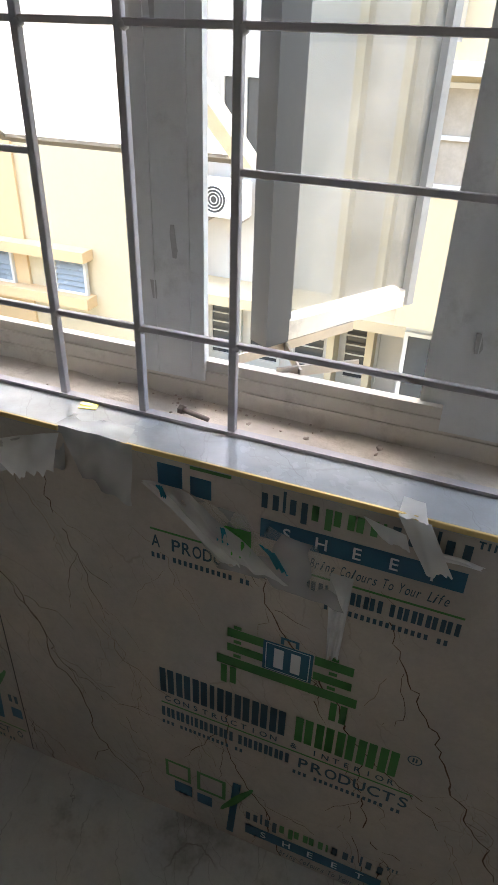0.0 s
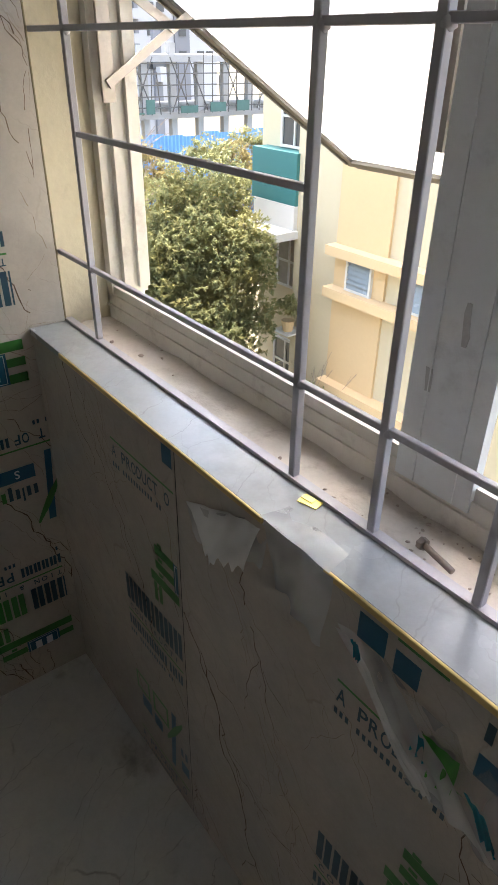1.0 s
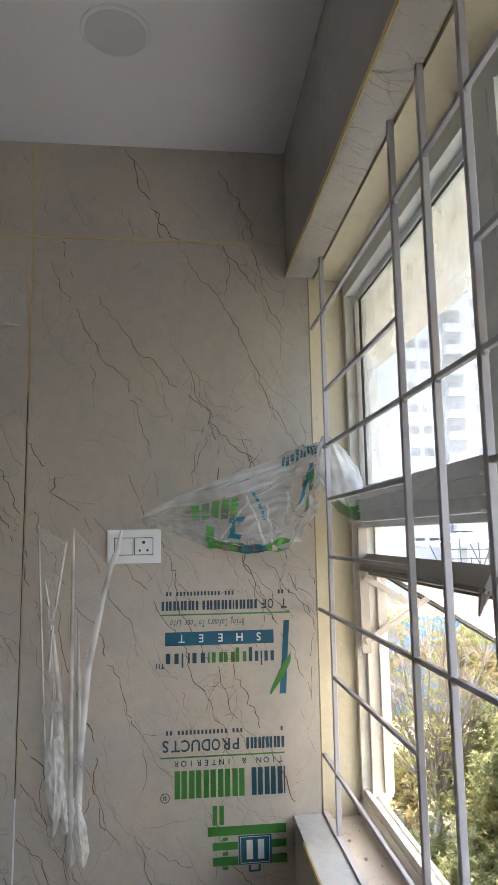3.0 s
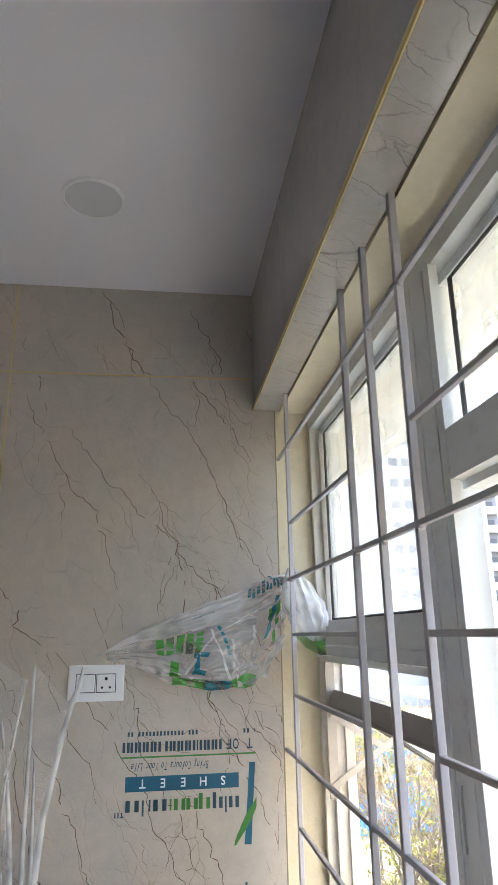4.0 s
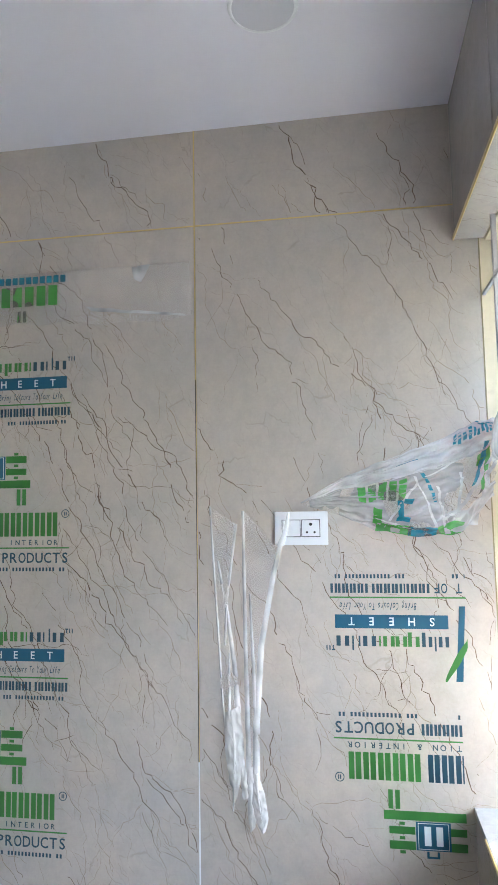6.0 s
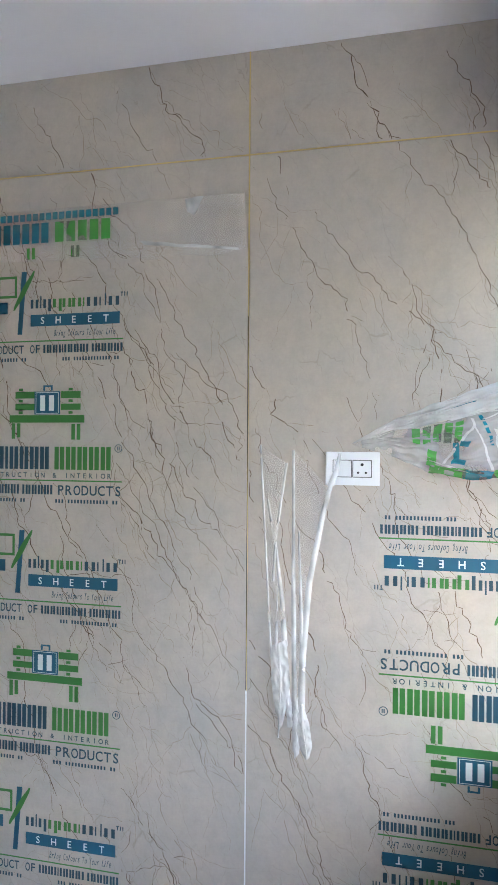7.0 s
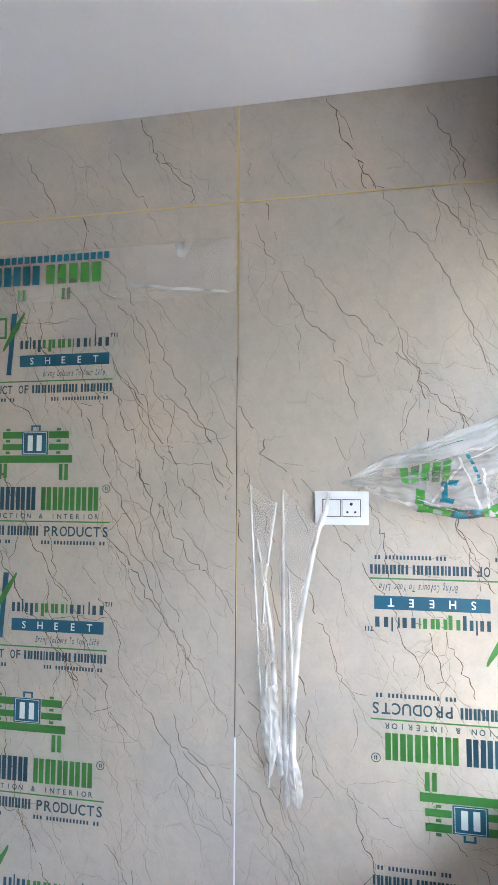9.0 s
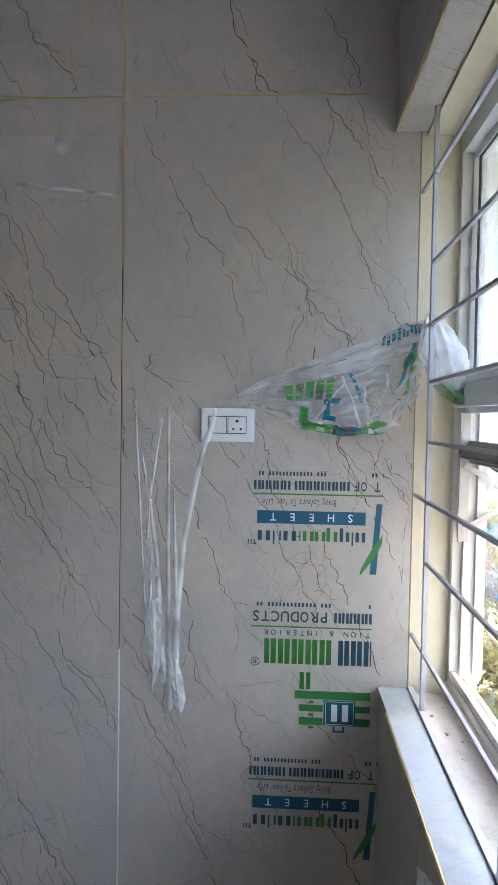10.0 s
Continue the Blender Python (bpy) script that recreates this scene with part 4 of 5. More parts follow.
STRIPS = (
    ("long clear strip of peeled film hanging on the wall", -0.77,
     ([(-0.786, 1.681), (-0.768, 1.4), (-0.75, 1.03)], [(-0.712, 1.63), (-0.738, 1.42), (-0.7, 1.03)]),
     (([(-0.786, 1.681), (-0.776, 1.5), (-0.757, 1.17), (-0.746, 1.02)], 0.005, 0.004), ([(-0.711, 1.632), (-0.741, 1.42), (-0.748, 1.3)], 0.006, 0.005),
      ([(-0.765, 1.53), (-0.742, 1.4), (-0.722, 1.25), (-0.713, 1.12)], 0.005, 0.011), ([(-0.735, 1.28), (-0.738, 1.1), (-0.736, 0.98)], 0.004, 0.008)),
     ([(-0.75, 1.12), (-0.75, 1.02), (-0.738, 0.94), (-0.731, 0.868)], [(-0.708, 1.14), (-0.696, 1.02), (-0.707, 0.95), (-0.726, 0.868)]),
     ([(-0.713, 0.985), (-0.708, 0.93), (-0.705, 0.895)], [(-0.7, 1.0), (-0.69, 0.94), (-0.686, 0.9)])),
    ("long clear strip of peeled film hanging over the switch plate", -0.65,
     ([(-0.692, 1.67), (-0.69, 1.3), (-0.687, 0.9)], [(-0.592, 1.56), (-0.644, 1.3), (-0.662, 0.93)]),
     (([(-0.692, 1.668), (-0.69, 1.3), (-0.686, 0.98), (-0.68, 0.83)], 0.006, 0.012), ([(-0.588, 1.572), (-0.606, 1.506), (-0.646, 1.3), (-0.664, 1.08), (-0.666, 0.95)], 0.009, 0.014),
      ([(-0.676, 1.44), (-0.671, 1.3), (-0.664, 1.1), (-0.672, 0.9)], 0.004, 0.01), ([(-0.563, 1.66), (-0.573, 1.61), (-0.588, 1.57)], 0.006, 0.014)),
     ([(-0.668, 0.965), (-0.678, 0.89), (-0.668, 0.84), (-0.655, 0.818)], [(-0.66, 0.965), (-0.642, 0.91), (-0.634, 0.85), (-0.642, 0.818)]),
     ([(-0.69, 0.98), (-0.688, 0.88), (-0.684, 0.81)], [(-0.672, 0.98), (-0.668, 0.87), (-0.67, 0.825)])))
for lab, ym, sheet, folds, end, tail in STRIPS:
    strip = thing("film_strip", (0.01, ym, 1.2), lab, "plastic film", "hanging film strips")
    bm = bmesh.new()
    loft(bm, *sheet, 12, 60, 0.004, 0.01, 0.0, ym * 9)
    part("sheet", bm, FILM_STRIP, strip, smooth=True)
    for k, (line, w0, w1) in enumerate(folds):
        bm = bmesh.new()
        loft(bm, *wide_line(line, w0 * 1.3, w1 * 1.5), 4, 50, 0.013 if k != 3 else 0.016, 0.004, 0.0, ym * 5 + k)
        part("fold", bm, FILM_FOLD, strip, "milky doubled fold", smooth=True)
    bm = bmesh.new()
    loft(bm, *end, 16, 40, 0.016, 0.012, 0.005, ym * 3)
    part("crumpled_end", bm, FILM_FOLD, strip, smooth=True)
    bm = bmesh.new()
    loft(bm, *wide_line([tuple((p + q) / 2 for p, q in zip(a, b)) for a, b in zip(*end)], 0.009, 0.004), 3, 30, 0.024, 0.004, 0.003, ym)
    part("fold", bm, FILM_FOLD, strip, smooth=True)
    bm = bmesh.new()
    loft(bm, *tail, 8, 16, 0.01, 0.006, 0.006, ym * 2)
    part("tail", bm, FILM_SEMI, strip, smooth=True)

# film folded down near the top of the left sheet
flap = thing("film_flap", (0.005, -1.25, 2.3), "clear printed film peeled and folded down on the wall", "plastic film")
bm = bmesh.new()
ruffled(bm, ((0.003, -1.95, 2.405), (0.003, -0.84, 2.405), (0.004, -1.95, 2.255), (0.004, -0.836, 2.235)), 60, 10, (1, 0, 0), 0.004, 5, 2.0, 0.002, 7, 0.15)
part("sheet", bm, FILM_STRIP, flap, smooth=True)
for y in (-1.16,):
    bm = bmesh.new()
    ruffled(bm, ((0.01, y, 2.285), (0.01, y + 0.3, 2.248), (0.012, y + 0.02, 2.27), (0.012, y + 0.31, 2.24)), 24, 3, (1, 0, 0), 0.01, 20, y)
    part("fold", bm, FILM_FOLD, flap, smooth=True)
bm = bmesh.new()
ruffled(bm, ((0.011, -1.02, 2.40), (0.011, -0.96, 2.402), (0.014, -1.01, 2.36), (0.016, -0.985, 2.345)), 8, 6, (1, 0, 0), 0.012, 26, 5)
part("fold", bm, FILM_SEMI, flap, smooth=True)
FP = Print(flap, frame_on((0.009, -1.712, 2.395), (0, 1, 0), (0, 0, -1), (1, 0, 0)))
FP.panel = flap
for kind, mat, n, u0, u1, v0, h in (("b", INK_BLUE, 8, 0.0, 0.262, 0.034, 0.062), ("b", INK_GREEN, 5, 0.276, 0.468, 0.034, 0.062), ("t", INK_BLUE, 22, 0.0, 0.49, 0.004, 0.022)):
    for i in range(n):
        s = (u1 - u0) / n
        bm = bmesh.new()
        bm.faces.new([bm.verts.new(FP.m @ Vector((u, v, 0.0))) for u, v in ((u0 + i * s, v0), (u0 + (i + 0.75) * s, v0), (u0 + (i + 0.75) * s, v0 + h), (u0 + i * s, v0 + h))])
        part("printed_bar", bm, FILM_BLUE if mat == INK_BLUE else FILM_GREEN, flap)
for u in (0.18, 0.33):
    for k in (0, 0.018):
        bm = bmesh.new()
        bm.faces.new([bm.verts.new(FP.m @ Vector((a, b, 0.0))) for a, b in ((u + k, 0.11), (u + k + 0.01, 0.11), (u + k + 0.01, 0.145), (u + k, 0.145))])
        part("printed_bar", bm, FILM_GREEN, flap)

# the bunched film tied to the grille
bunch = thing("bunched_film", (0.02, -0.2, 1.6), "crumpled clear printed film tied to the window grille", "plastic film")
TOP = ((-0.53, 1.688), (-0.416, 1.755), (-0.266, 1.81), (-0.14, 1.856), (-0.066, 1.895), (-0.012, 1.9))
LOW = ((-0.528, 1.683), (-0.43, 1.655), (-0.33, 1.612), (-0.22, 1.592), (-0.11, 1.605), (-0.03, 1.70))


def along_curve(pts, u):
    k = min(int(u * (len(pts) - 1)), len(pts) - 2)
    f = u * (len(pts) - 1) - k
    return pts[k][0] * (1 - f) + pts[k + 1][0] * f, pts[k][1] * (1 - f) + pts[k + 1][1] * f


def bag(u, v, off=0.0, seed=0.0):
    """A place on the bunched film: u from the stuck tip to the tied end, v from its upper to its lower edge."""
    (ty, tz), (ly, lz) = along_curve(TOP, u), along_curve(LOW, u)
    y, z = ty * (1 - v) + ly * v, tz * (1 - v) + lz * v
    pull = 1 - abs(noise.noise(Vector((u * 3.0 + seed, v * 13.0, seed))))
    crush = 1 - abs(noise.noise(Vector((u * 9.0, v * 7.0 + seed, 4.0))))
    x = 0.006 + 0.05 * u * math.sin(math.pi * min(1.0, v * 0.9 + 0.08)) + (0.02 * pull ** 3 + 0.026 * crush ** 3 * v) * min(1.0, u * 2.5)
    return Vector((x + off, y + 0.006 * crush * u, z + 0.008 * noise.noise(Vector((u * 14, v * 10, seed))) * min(1.0, u * 3)))


def bag_patch(name, mat, u0, u1, v0, v1, nu, nv, off=0.0, seed=0.0, lean=0.0, label=""):
    bm = bmesh.new()
    g = [[bm.verts.new(bag(min(1.0, u0 + (u1 - u0) * i / nu + lean * j / nv), v0 + (v1 - v0) * j / nv, off, seed)) for i in range(nu + 1)] for j in range(nv + 1)]
    for j in range(nv):
        for i in range(nu):
            bm.faces.new((g[j][i], g[j][i + 1], g[j + 1][i + 1], g[j + 1][i]))
    part(name, bm, mat, bunch, label, smooth=True)


bag_patch("sheet", FILM_BAG, 0.0, 0.76, 0.3, 1.0, 80, 50)
bag_patch("clear_side", FILM_CLEAR, 0.76, 1.0, 0.3, 0.8, 30, 30)
bag_patch("lower_hem", FILM_SEMI, 0.72, 1.0, 0.8, 1.0, 30, 14, 0.004, 2.0)
bag_patch("inner_sheet", FILM_BAG, 0.3, 0.72, 0.45, 0.98, 50, 36, -0.012, 3.0)
bag_patch("gathered_fold", FILM_CONE, 0.0, 1.0, 0.0, 0.32, 90, 24, 0.006, 5.0, label="milky gathered folds")
# milky ribbons that draw white highlights along the creases of the film
for u, u1, v, v1, w in ((0.0, 1.0, 0.03, 0.02, 0.02), (0.02, 1.0, 0.15, 0.1, 0.035), (0.05, 0.98, 0.26, 0.22, 0.03), (0.0, 0.7, 0.36, 0.3, 0.02), (0.55, 1.0, 0.38, 0.16, 0.03), (0.5, 0.66, 0.36, 0.9, 0.02),
                        (0.52, 0.44, 0.42, 0.86, 0.016), (0.62, 0.72, 0.5, 0.98, 0.02), (0.7, 0.98, 0.86, 0.4, 0.02), (0.9, 1.0, 0.9, 0.3, 0.03), (0.38, 0.6, 0.84, 0.96, 0.02), (0.74, 0.76, 0.42, 0.8, 0.02)):
    bm = bmesh.new()
    n = 40
    g = [[bm.verts.new(bag(min(1.0, u + (u1 - u) * k / n), min(1.0, max(0.0, v + (v1 - v) * k / n + e * w * math.sin(math.pi * min(1.0, 0.08 + k / n)))), 0.0045)) for e in (-0.5, 0.5)] for k in range(n + 1)]
    if abs(v1 - v) > abs(u1 - u):
        for row, k in zip(g, range(n + 1)):
            row[1].co.y += 0.004 + w * 0.2
    for p, q in zip(g, g[1:]):
        bm.faces.new((p[0], p[1], q[1], q[0]))
    part("wrinkle_highlight", bm, FILM_CONE, bunch, smooth=True)
for k in range(9):
    bag_patch("printed_mark", FILM_BLUE, 0.66 + 0.034 * k, 0.682 + 0.034 * k, 0.03 + 0.02 * (k % 3), 0.13 + 0.02 * (k % 2), 3, 4, 0.0075, 5.0, 0.008)
for k in range(5):
    bag_patch("printed_mark", FILM_GREEN, 0.27 + 0.043 * k, 0.302 + 0.043 * k, 0.36, 0.62, 4, 8, 0.003, 0.0, 0.02)
    bag_patch("printed_mark", FILM_BLUE, 0.53 + 0.022 * k, 0.546 + 0.022 * k, 0.34 + 0.07 * k, 0.39 + 0.07 * k, 4, 4, 0.003, 0.0, 0.015)
for mat, u0, u1, v0, v1, lean in ((FILM_GREEN, 0.36, 0.4, 0.7, 0.94, 0.02), (FILM_GREEN, 0.4, 0.56, 0.9, 1.0, 0.0), (FILM_BLUE, 0.55, 0.68, 0.91, 1.0, 0.0), (FILM_GREEN, 0.68, 0.8, 0.9, 1.0, 0.0),
                                  (FILM_BLUE, 0.46, 0.485, 0.62, 0.86, 0.03), (FILM_BLUE, 0.48, 0.54, 0.8, 0.87, 0.0), (FILM_BLUE, 0.49, 0.53, 0.6, 0.66, 0.0),
                                  (FILM_BLUE, 0.74, 0.79, 0.04, 0.12, 0.02), (FILM_BLUE, 0.81, 0.86, 0.01, 0.1, 0.02), (FILM_BLUE, 0.88, 0.97, 0.0, 0.09, 0.0), (FILM_BLUE, 0.4, 0.5, 0.1, 0.14, 0.0),
                                  (FILM_BLUE, 0.9, 0.94, 0.25, 0.62, -0.08), (FILM_GREEN, 0.92, 0.95, 0.3, 0.8, -0.03), (FILM_GREEN, 0.85, 0.93, 0.36, 0.44, 0.0)):
    bag_patch("printed_mark", mat, u0, u1, v0, v1, 10, 10, 0.0035, 0.0, lean)
bm = bmesh.new()
ruffled(bm, ((0.05, -0.17, 1.655), (0.05, -0.06, 1.66), (0.05, -0.16, 1.64), (0.05, -0.065, 1.628)), 20, 6, (1, 0, 0.4), 0.03, 22, 2.0)
part("loose_corner", bm, FILM_SEMI, bunch, smooth=True)
bm = bmesh.new()
N1, N2 = 48, 26
grid = []
for j in range(N2 + 1):
    v = j / N2
    row = []
    for i in range(N1 + 1):
        a = 2 * math.pi * i / N1
        rad = math.sin(math.pi * min(1.0, 0.04 + v * 0.93)) ** 0.7
        wr = 1 + 0.13 * math.sin(a * 11 + 3 * v + 2 * noise.noise(Vector((a, v * 4, 1)))) * (1 - v * 0.4) + 0.16 * noise.noise(Vector((math.cos(a) * 2, math.sin(a) * 2, v * 5))) - 0.16 * (1 - abs(noise.noise(Vector((math.cos(a) * 4, math.sin(a) * 4, v * 7))))) ** 4
        row.append(bm.verts.new((0.08 + 0.05 * rad * wr * math.cos(a) + 0.02 * v, 0.0 + 0.058 * v + 0.068 * rad * wr * math.sin(a) * (0.6 + 0.5 * v), 1.915 - 0.2 * v)))
    grid.append(row)
for j in range(N2):
    for i in range(N1):
        bm.faces.new((grid[j][i], grid[j][i + 1], grid[j + 1][i + 1], grid[j + 1][i]))
part("puffed_end", bm, FILM_SEMI, bunch, "puffed milky end hanging outside the bars", smooth=True)
bm = bmesh.new()
ruffled(bm, ((0.08, 0.0, 1.73), (0.1, 0.09, 1.735), (0.09, 0.03, 1.70), (0.1, 0.085, 1.672)), 12, 6, (1, 0, 0), 0.03, 18, 9.0)
part("printed_mark", bm, FILM_GREEN, bunch, smooth=True)

# torn film over the ledge and on the low wall
torn = thing("torn_film", (0.86, FRONT, 0.85), "torn milky film folded over the gold ledge edge", "plastic film", "torn film pieces")
bm = bmesh.new()
ruffled(bm, ((0.80, -0.06, SILL + 0.001), (0.915, -0.065, SILL + 0.001), (0.795, FRONT - 0.008, SILL + 0.004), (0.925, FRONT - 0.008, SILL + 0.004)), 18, 6, (0, 0, 1), 0.003, 20, 3.0)
part("top_fold", bm, FILM_MATTE, torn, smooth=True)
bm = bmesh.new()
ruffled(bm, ((0.80, FRONT - 0.01, SILL + 0.003), (0.935, FRONT - 0.01, SILL + 0.003), (0.83, FRONT - 0.016, 0.825), (0.93, FRONT - 0.012, 0.79)), 22, 22, (0, -1, 0), 0.012, 7, 8.0, 0.008, 3, 0.06)
part("hanging_fold", bm, FILM_MATTE, torn, smooth=True)
bm = bmesh.new()
ruffled(bm, ((0.634, FRONT - 0.012, 0.834), (0.80, FRONT - 0.012, 0.885), (0.66, FRONT - 0.02, 0.80), (0.81, FRONT - 0.02, 0.822)), 24, 8, (0, -1, 0), 0.016, 9, 2.0, 0.008, 2, 0.15)
part("rolled_edge", bm, FILM_MATTE, torn, smooth=True)
bm = bmesh.new()
ruffled(bm, ((0.64, FRONT - 0.014, 0.838), (0.81, FRONT - 0.014, 0.895), (0.735, FRONT - 0.055, 0.818), (0.81, FRONT - 0.045, 0.84)), 24, 10, (0, -1, 0.3), 0.014, 14, 6.0, 0.004, 2, 0.2)
part("torn_flap", bm, FILM_TORN, torn, "milky flap curling off the wall", smooth=True)
peel = thing("torn_film", (1.1, FRONT, 0.8), "clear printed film peeling in folds off the low wall", "plastic film", "torn film pieces")
for mat, cs, amp in ((FILM_BAG, ((0.955, FRONT - 0.004, 0.85), (1.23, FRONT - 0.006, 0.80), (1.08, FRONT - 0.016, 0.72), (1.285, FRONT - 0.012, 0.70)), 0.025),
                     (FILM_FOLD, ((0.945, FRONT - 0.012, 0.84), (1.03, FRONT - 0.012, 0.838), (1.08, FRONT - 0.03, 0.745), (1.2, FRONT - 0.03, 0.735)), 0.025),
                     (FILM_CONE, ((0.95, FRONT - 0.02, 0.842), (0.975, FRONT - 0.02, 0.84), (1.1, FRONT - 0.036, 0.748), (1.125, FRONT - 0.036, 0.75)), 0.02),
                     (FILM_BLUE, ((1.15, FRONT - 0.03, 0.8), (1.175, FRONT - 0.03, 0.79), (1.18, FRONT - 0.032, 0.77), (1.2, FRONT - 0.032, 0.76)), 0.01),
                     (FILM_BLUE, ((1.07, FRONT - 0.018, 0.80), (1.09, FRONT - 0.018, 0.80), (1.08, FRONT - 0.02, 0.78), (1.1, FRONT - 0.02, 0.775)), 0.01),
                     (FILM_GREEN, ((1.085, FRONT - 0.014, 0.80), (1.13, FRONT - 0.014, 0.80), (1.1, FRONT - 0.016, 0.755), (1.135, FRONT - 0.016, 0.75)), 0.015),
                     (FILM_BLUE, ((0.975, FRONT - 0.018, 0.845), (0.985, FRONT - 0.018, 0.845), (0.985, FRONT - 0.018, 0.828), (0.995, FRONT - 0.018, 0.828)), 0.01),
                     (FILM_MILKY, ((1.255, FRONT - 0.006, 0.76), (1.29, FRONT - 0.006, 0.76), (1.265, FRONT - 0.008, 0.58), (1.285, FRONT - 0.008, 0.585)), 0.012)):
    bm = bmesh.new()
    ruffled(bm, cs, 24, 14, (0, -1, 0), amp * 0.6, 9, cs[0][0] * 9, 0.006, 3, 0.05)
    part("sheet" if mat is FILM_BAG else "fold", bm, mat, peel, smooth=True)
scrap = thing("torn_film", (1.38, FRONT, 0.86), "torn white scrap of film hanging from the ledge", "plastic film", "torn film pieces")
for cs in (((1.29, FRONT - 0.01, 0.885), (1.35, FRONT - 0.012, 0.87), (1.32, FRONT - 0.012, 0.855), (1.36, FRONT - 0.014, 0.845)),
           ((1.335, -0.07, SILL + 0.004), (1.365, -0.075, SILL + 0.004), (1.335, FRONT - 0.012, 0.90), (1.375, FRONT - 0.012, 0.90)),
           ((1.335, FRONT - 0.012, 0.90), (1.378, FRONT - 0.012, 0.90), (1.385, FRONT - 0.02, 0.82), (1.42, FRONT - 0.024, 0.83)),
           ((1.39, FRONT - 0.02, 0.85), (1.40, FRONT - 0.02, 0.862), (1.45, FRONT - 0.016, 0.845), (1.455, FRONT - 0.016, 0.855))):
    bm = bmesh.new()
    ruffled(bm, cs, 14, 14, (0, -1, 0.2), 0.008, 10, cs[0][0] * 5, 0.004, 2, 0.1)
    part("fold", bm, FILM_WHITE, scrap, smooth=True)

# small things on the ledge
tag = thing("gold_tag", (0.81, -0.03, SILL), "small folded piece of gold foil on the ledge", "foil scrap")
bm = bmesh.new()
box(bm, -0.015, -0.009, 0.0006, 0.015, 0.009, 0.002, m=pose(0.81, -0.033, SILL, 0, 0, 14))
box(bm, -0.014, -0.002, 0.002, 0.004, 0.008, 0.003, m=pose(0.81, -0.033, SILL, 0, 3, 8))
part("foil", bm, GOLD_PAPER, tag)
bolt = thing("bolt", (0.985, 0.012, 0.9), "rusty steel bolt lying on the dusty sill", "bolt")
bm = bmesh.new()
tube(bm, (0.955, 0.022, 0.9), (1.005, 0.012, 0.899), 0.0042, 0.0042, 10)
part("shank", bm, STEEL, bolt, smooth=True)
bm = bmesh.new()
tube(bm, (0.949, 0.023, 0.9), (0.957, 0.0215, 0.9), 0.0085, 0.008, 6)
part("head", bm, STEEL, bolt)
bm = bmesh.new()
for k in range(80):
    x = random.uniform(0.05, 1.6) if k < 30 else random.gauss(1.0, 0.12)
    y = random.uniform(0.005, 0.08)
    r = random.uniform(0.0008, 0.0025) * (2.2 if random.random() < 0.08 else 1)
    vs = bmesh.ops.create_icosphere(bm, subdivisions=1, radius=r)["verts"]
    for v in vs:
        v.co *= random.uniform(0.6, 1.2)
    bmesh.ops.transform(bm, matrix=pose(x, y, 0.892 + r * 0.4, random.uniform(0, 90), 0, random.uniform(0, 90)) @ Matrix.Diagonal((1.5, 1, 0.6, 1)), verts=vs)
solid("rubble", bm, RUBBLE, "crumbs of cement and grit on the sill", "rubble", "stuff")

# ---- outside ----
GZ = -7.0
bm = bmesh.new()
vs = [bm.verts.new(p) for p in ((-900, -900, GZ), (900, -900, GZ), (900, 900, GZ), (-900, 900, GZ))]
bm.faces.new(vs)
solid("ground", bm, GROUND, "dry earth ground with scrub far below", "ground", "structure")


def window_unit(parent, x0, x1, z0, z1, y, mat, mullions=1, rails=1, name="window", deep=0.05):
    """A framed window in a facade that faces the camera."""
    fr = 0.05
    bm = bmesh.new()
    loops = [[bm.verts.new((x, yy, z)) for x, z in ((x0 + e, z0 + e), (x1 - e, z0 + e), (x1 - e, z1 - e), (x0 + e, z1 - e))] for yy, e in ((y + 0.02, 0), (y - deep, 0), (y - deep, fr), (y + 0.02, fr))]
    for k in range(4):
        a, b = loops[k], loops[(k + 1) % 4]
        for q in range(4):
            bm.faces.new((a[q], a[(q + 1) % 4], b[(q + 1) % 4], b[q]))
    w = part(name, bm, WALL_WHITE, parent)
    for k in range(mullions):
        x = x0 + (x1 - x0) * (k + 1) / (mullions + 1)
        bm = bmesh.new()
        box(bm, x - 0.02, y - deep + 0.002, z0 + fr, x + 0.02, y + 0.02, z1 - fr)
        part("mullion", bm, WALL_WHITE, w)
    for k in range(rails):
        z = z0 + (z1 - z0) * (k + 1) / (rails + 1)
        bm = bmesh.new()
        box(bm, x0 + fr, y - deep + 0.006, z - 0.022, x1 - fr, y + 0.02, z + 0.022)
        part("rail", bm, WALL_WHITE, w)
    bm = bmesh.new()
    box(bm, x0 + fr, y - 0.012, z0 + fr, x1 - fr, y + 0.01, z1 - fr)
    part("pane", bm, mat, w)
    return w


FY = 9.0
house = thing("neighbour_building", (-5.0, FY + 3, GZ), "cream and peach plastered apartment building with louvred windows", "building")
bm = bmesh.new()
box(bm, -9.55, FY, GZ, -3.5, FY + 7, 6.0)
part("wall", bm, WALL_CREAM, house)
bm = bmesh.new()
box(bm, -8.2, FY - 0.06, GZ, -6.82, FY + 0.1, 6.0)
part("wall_strip", bm, WALL_PEACH, house, "peach painted strip")
bm = bmesh.new()
box(bm, -11.2, FY + 0.35, GZ, -9.55, FY + 7, 1.0)
part("wing", bm, WALL_CREAM, house)
for z0, z1 in ((-2.12, -1.93), (-2.98, -2.78)):
    bm = bmesh.new()
    box(bm, -8.25, FY - 0.32, z0, -5.4, FY + 0.05, z1)
    part("ledge", bm, WALL_PEACH, house)
    bm = bmesh.new()
    box(bm, -8.25, FY - 0.32, z0 - 2.95, -5.4, FY + 0.05, z1 - 2.95)
    part("ledge", bm, WALL_PEACH, house)
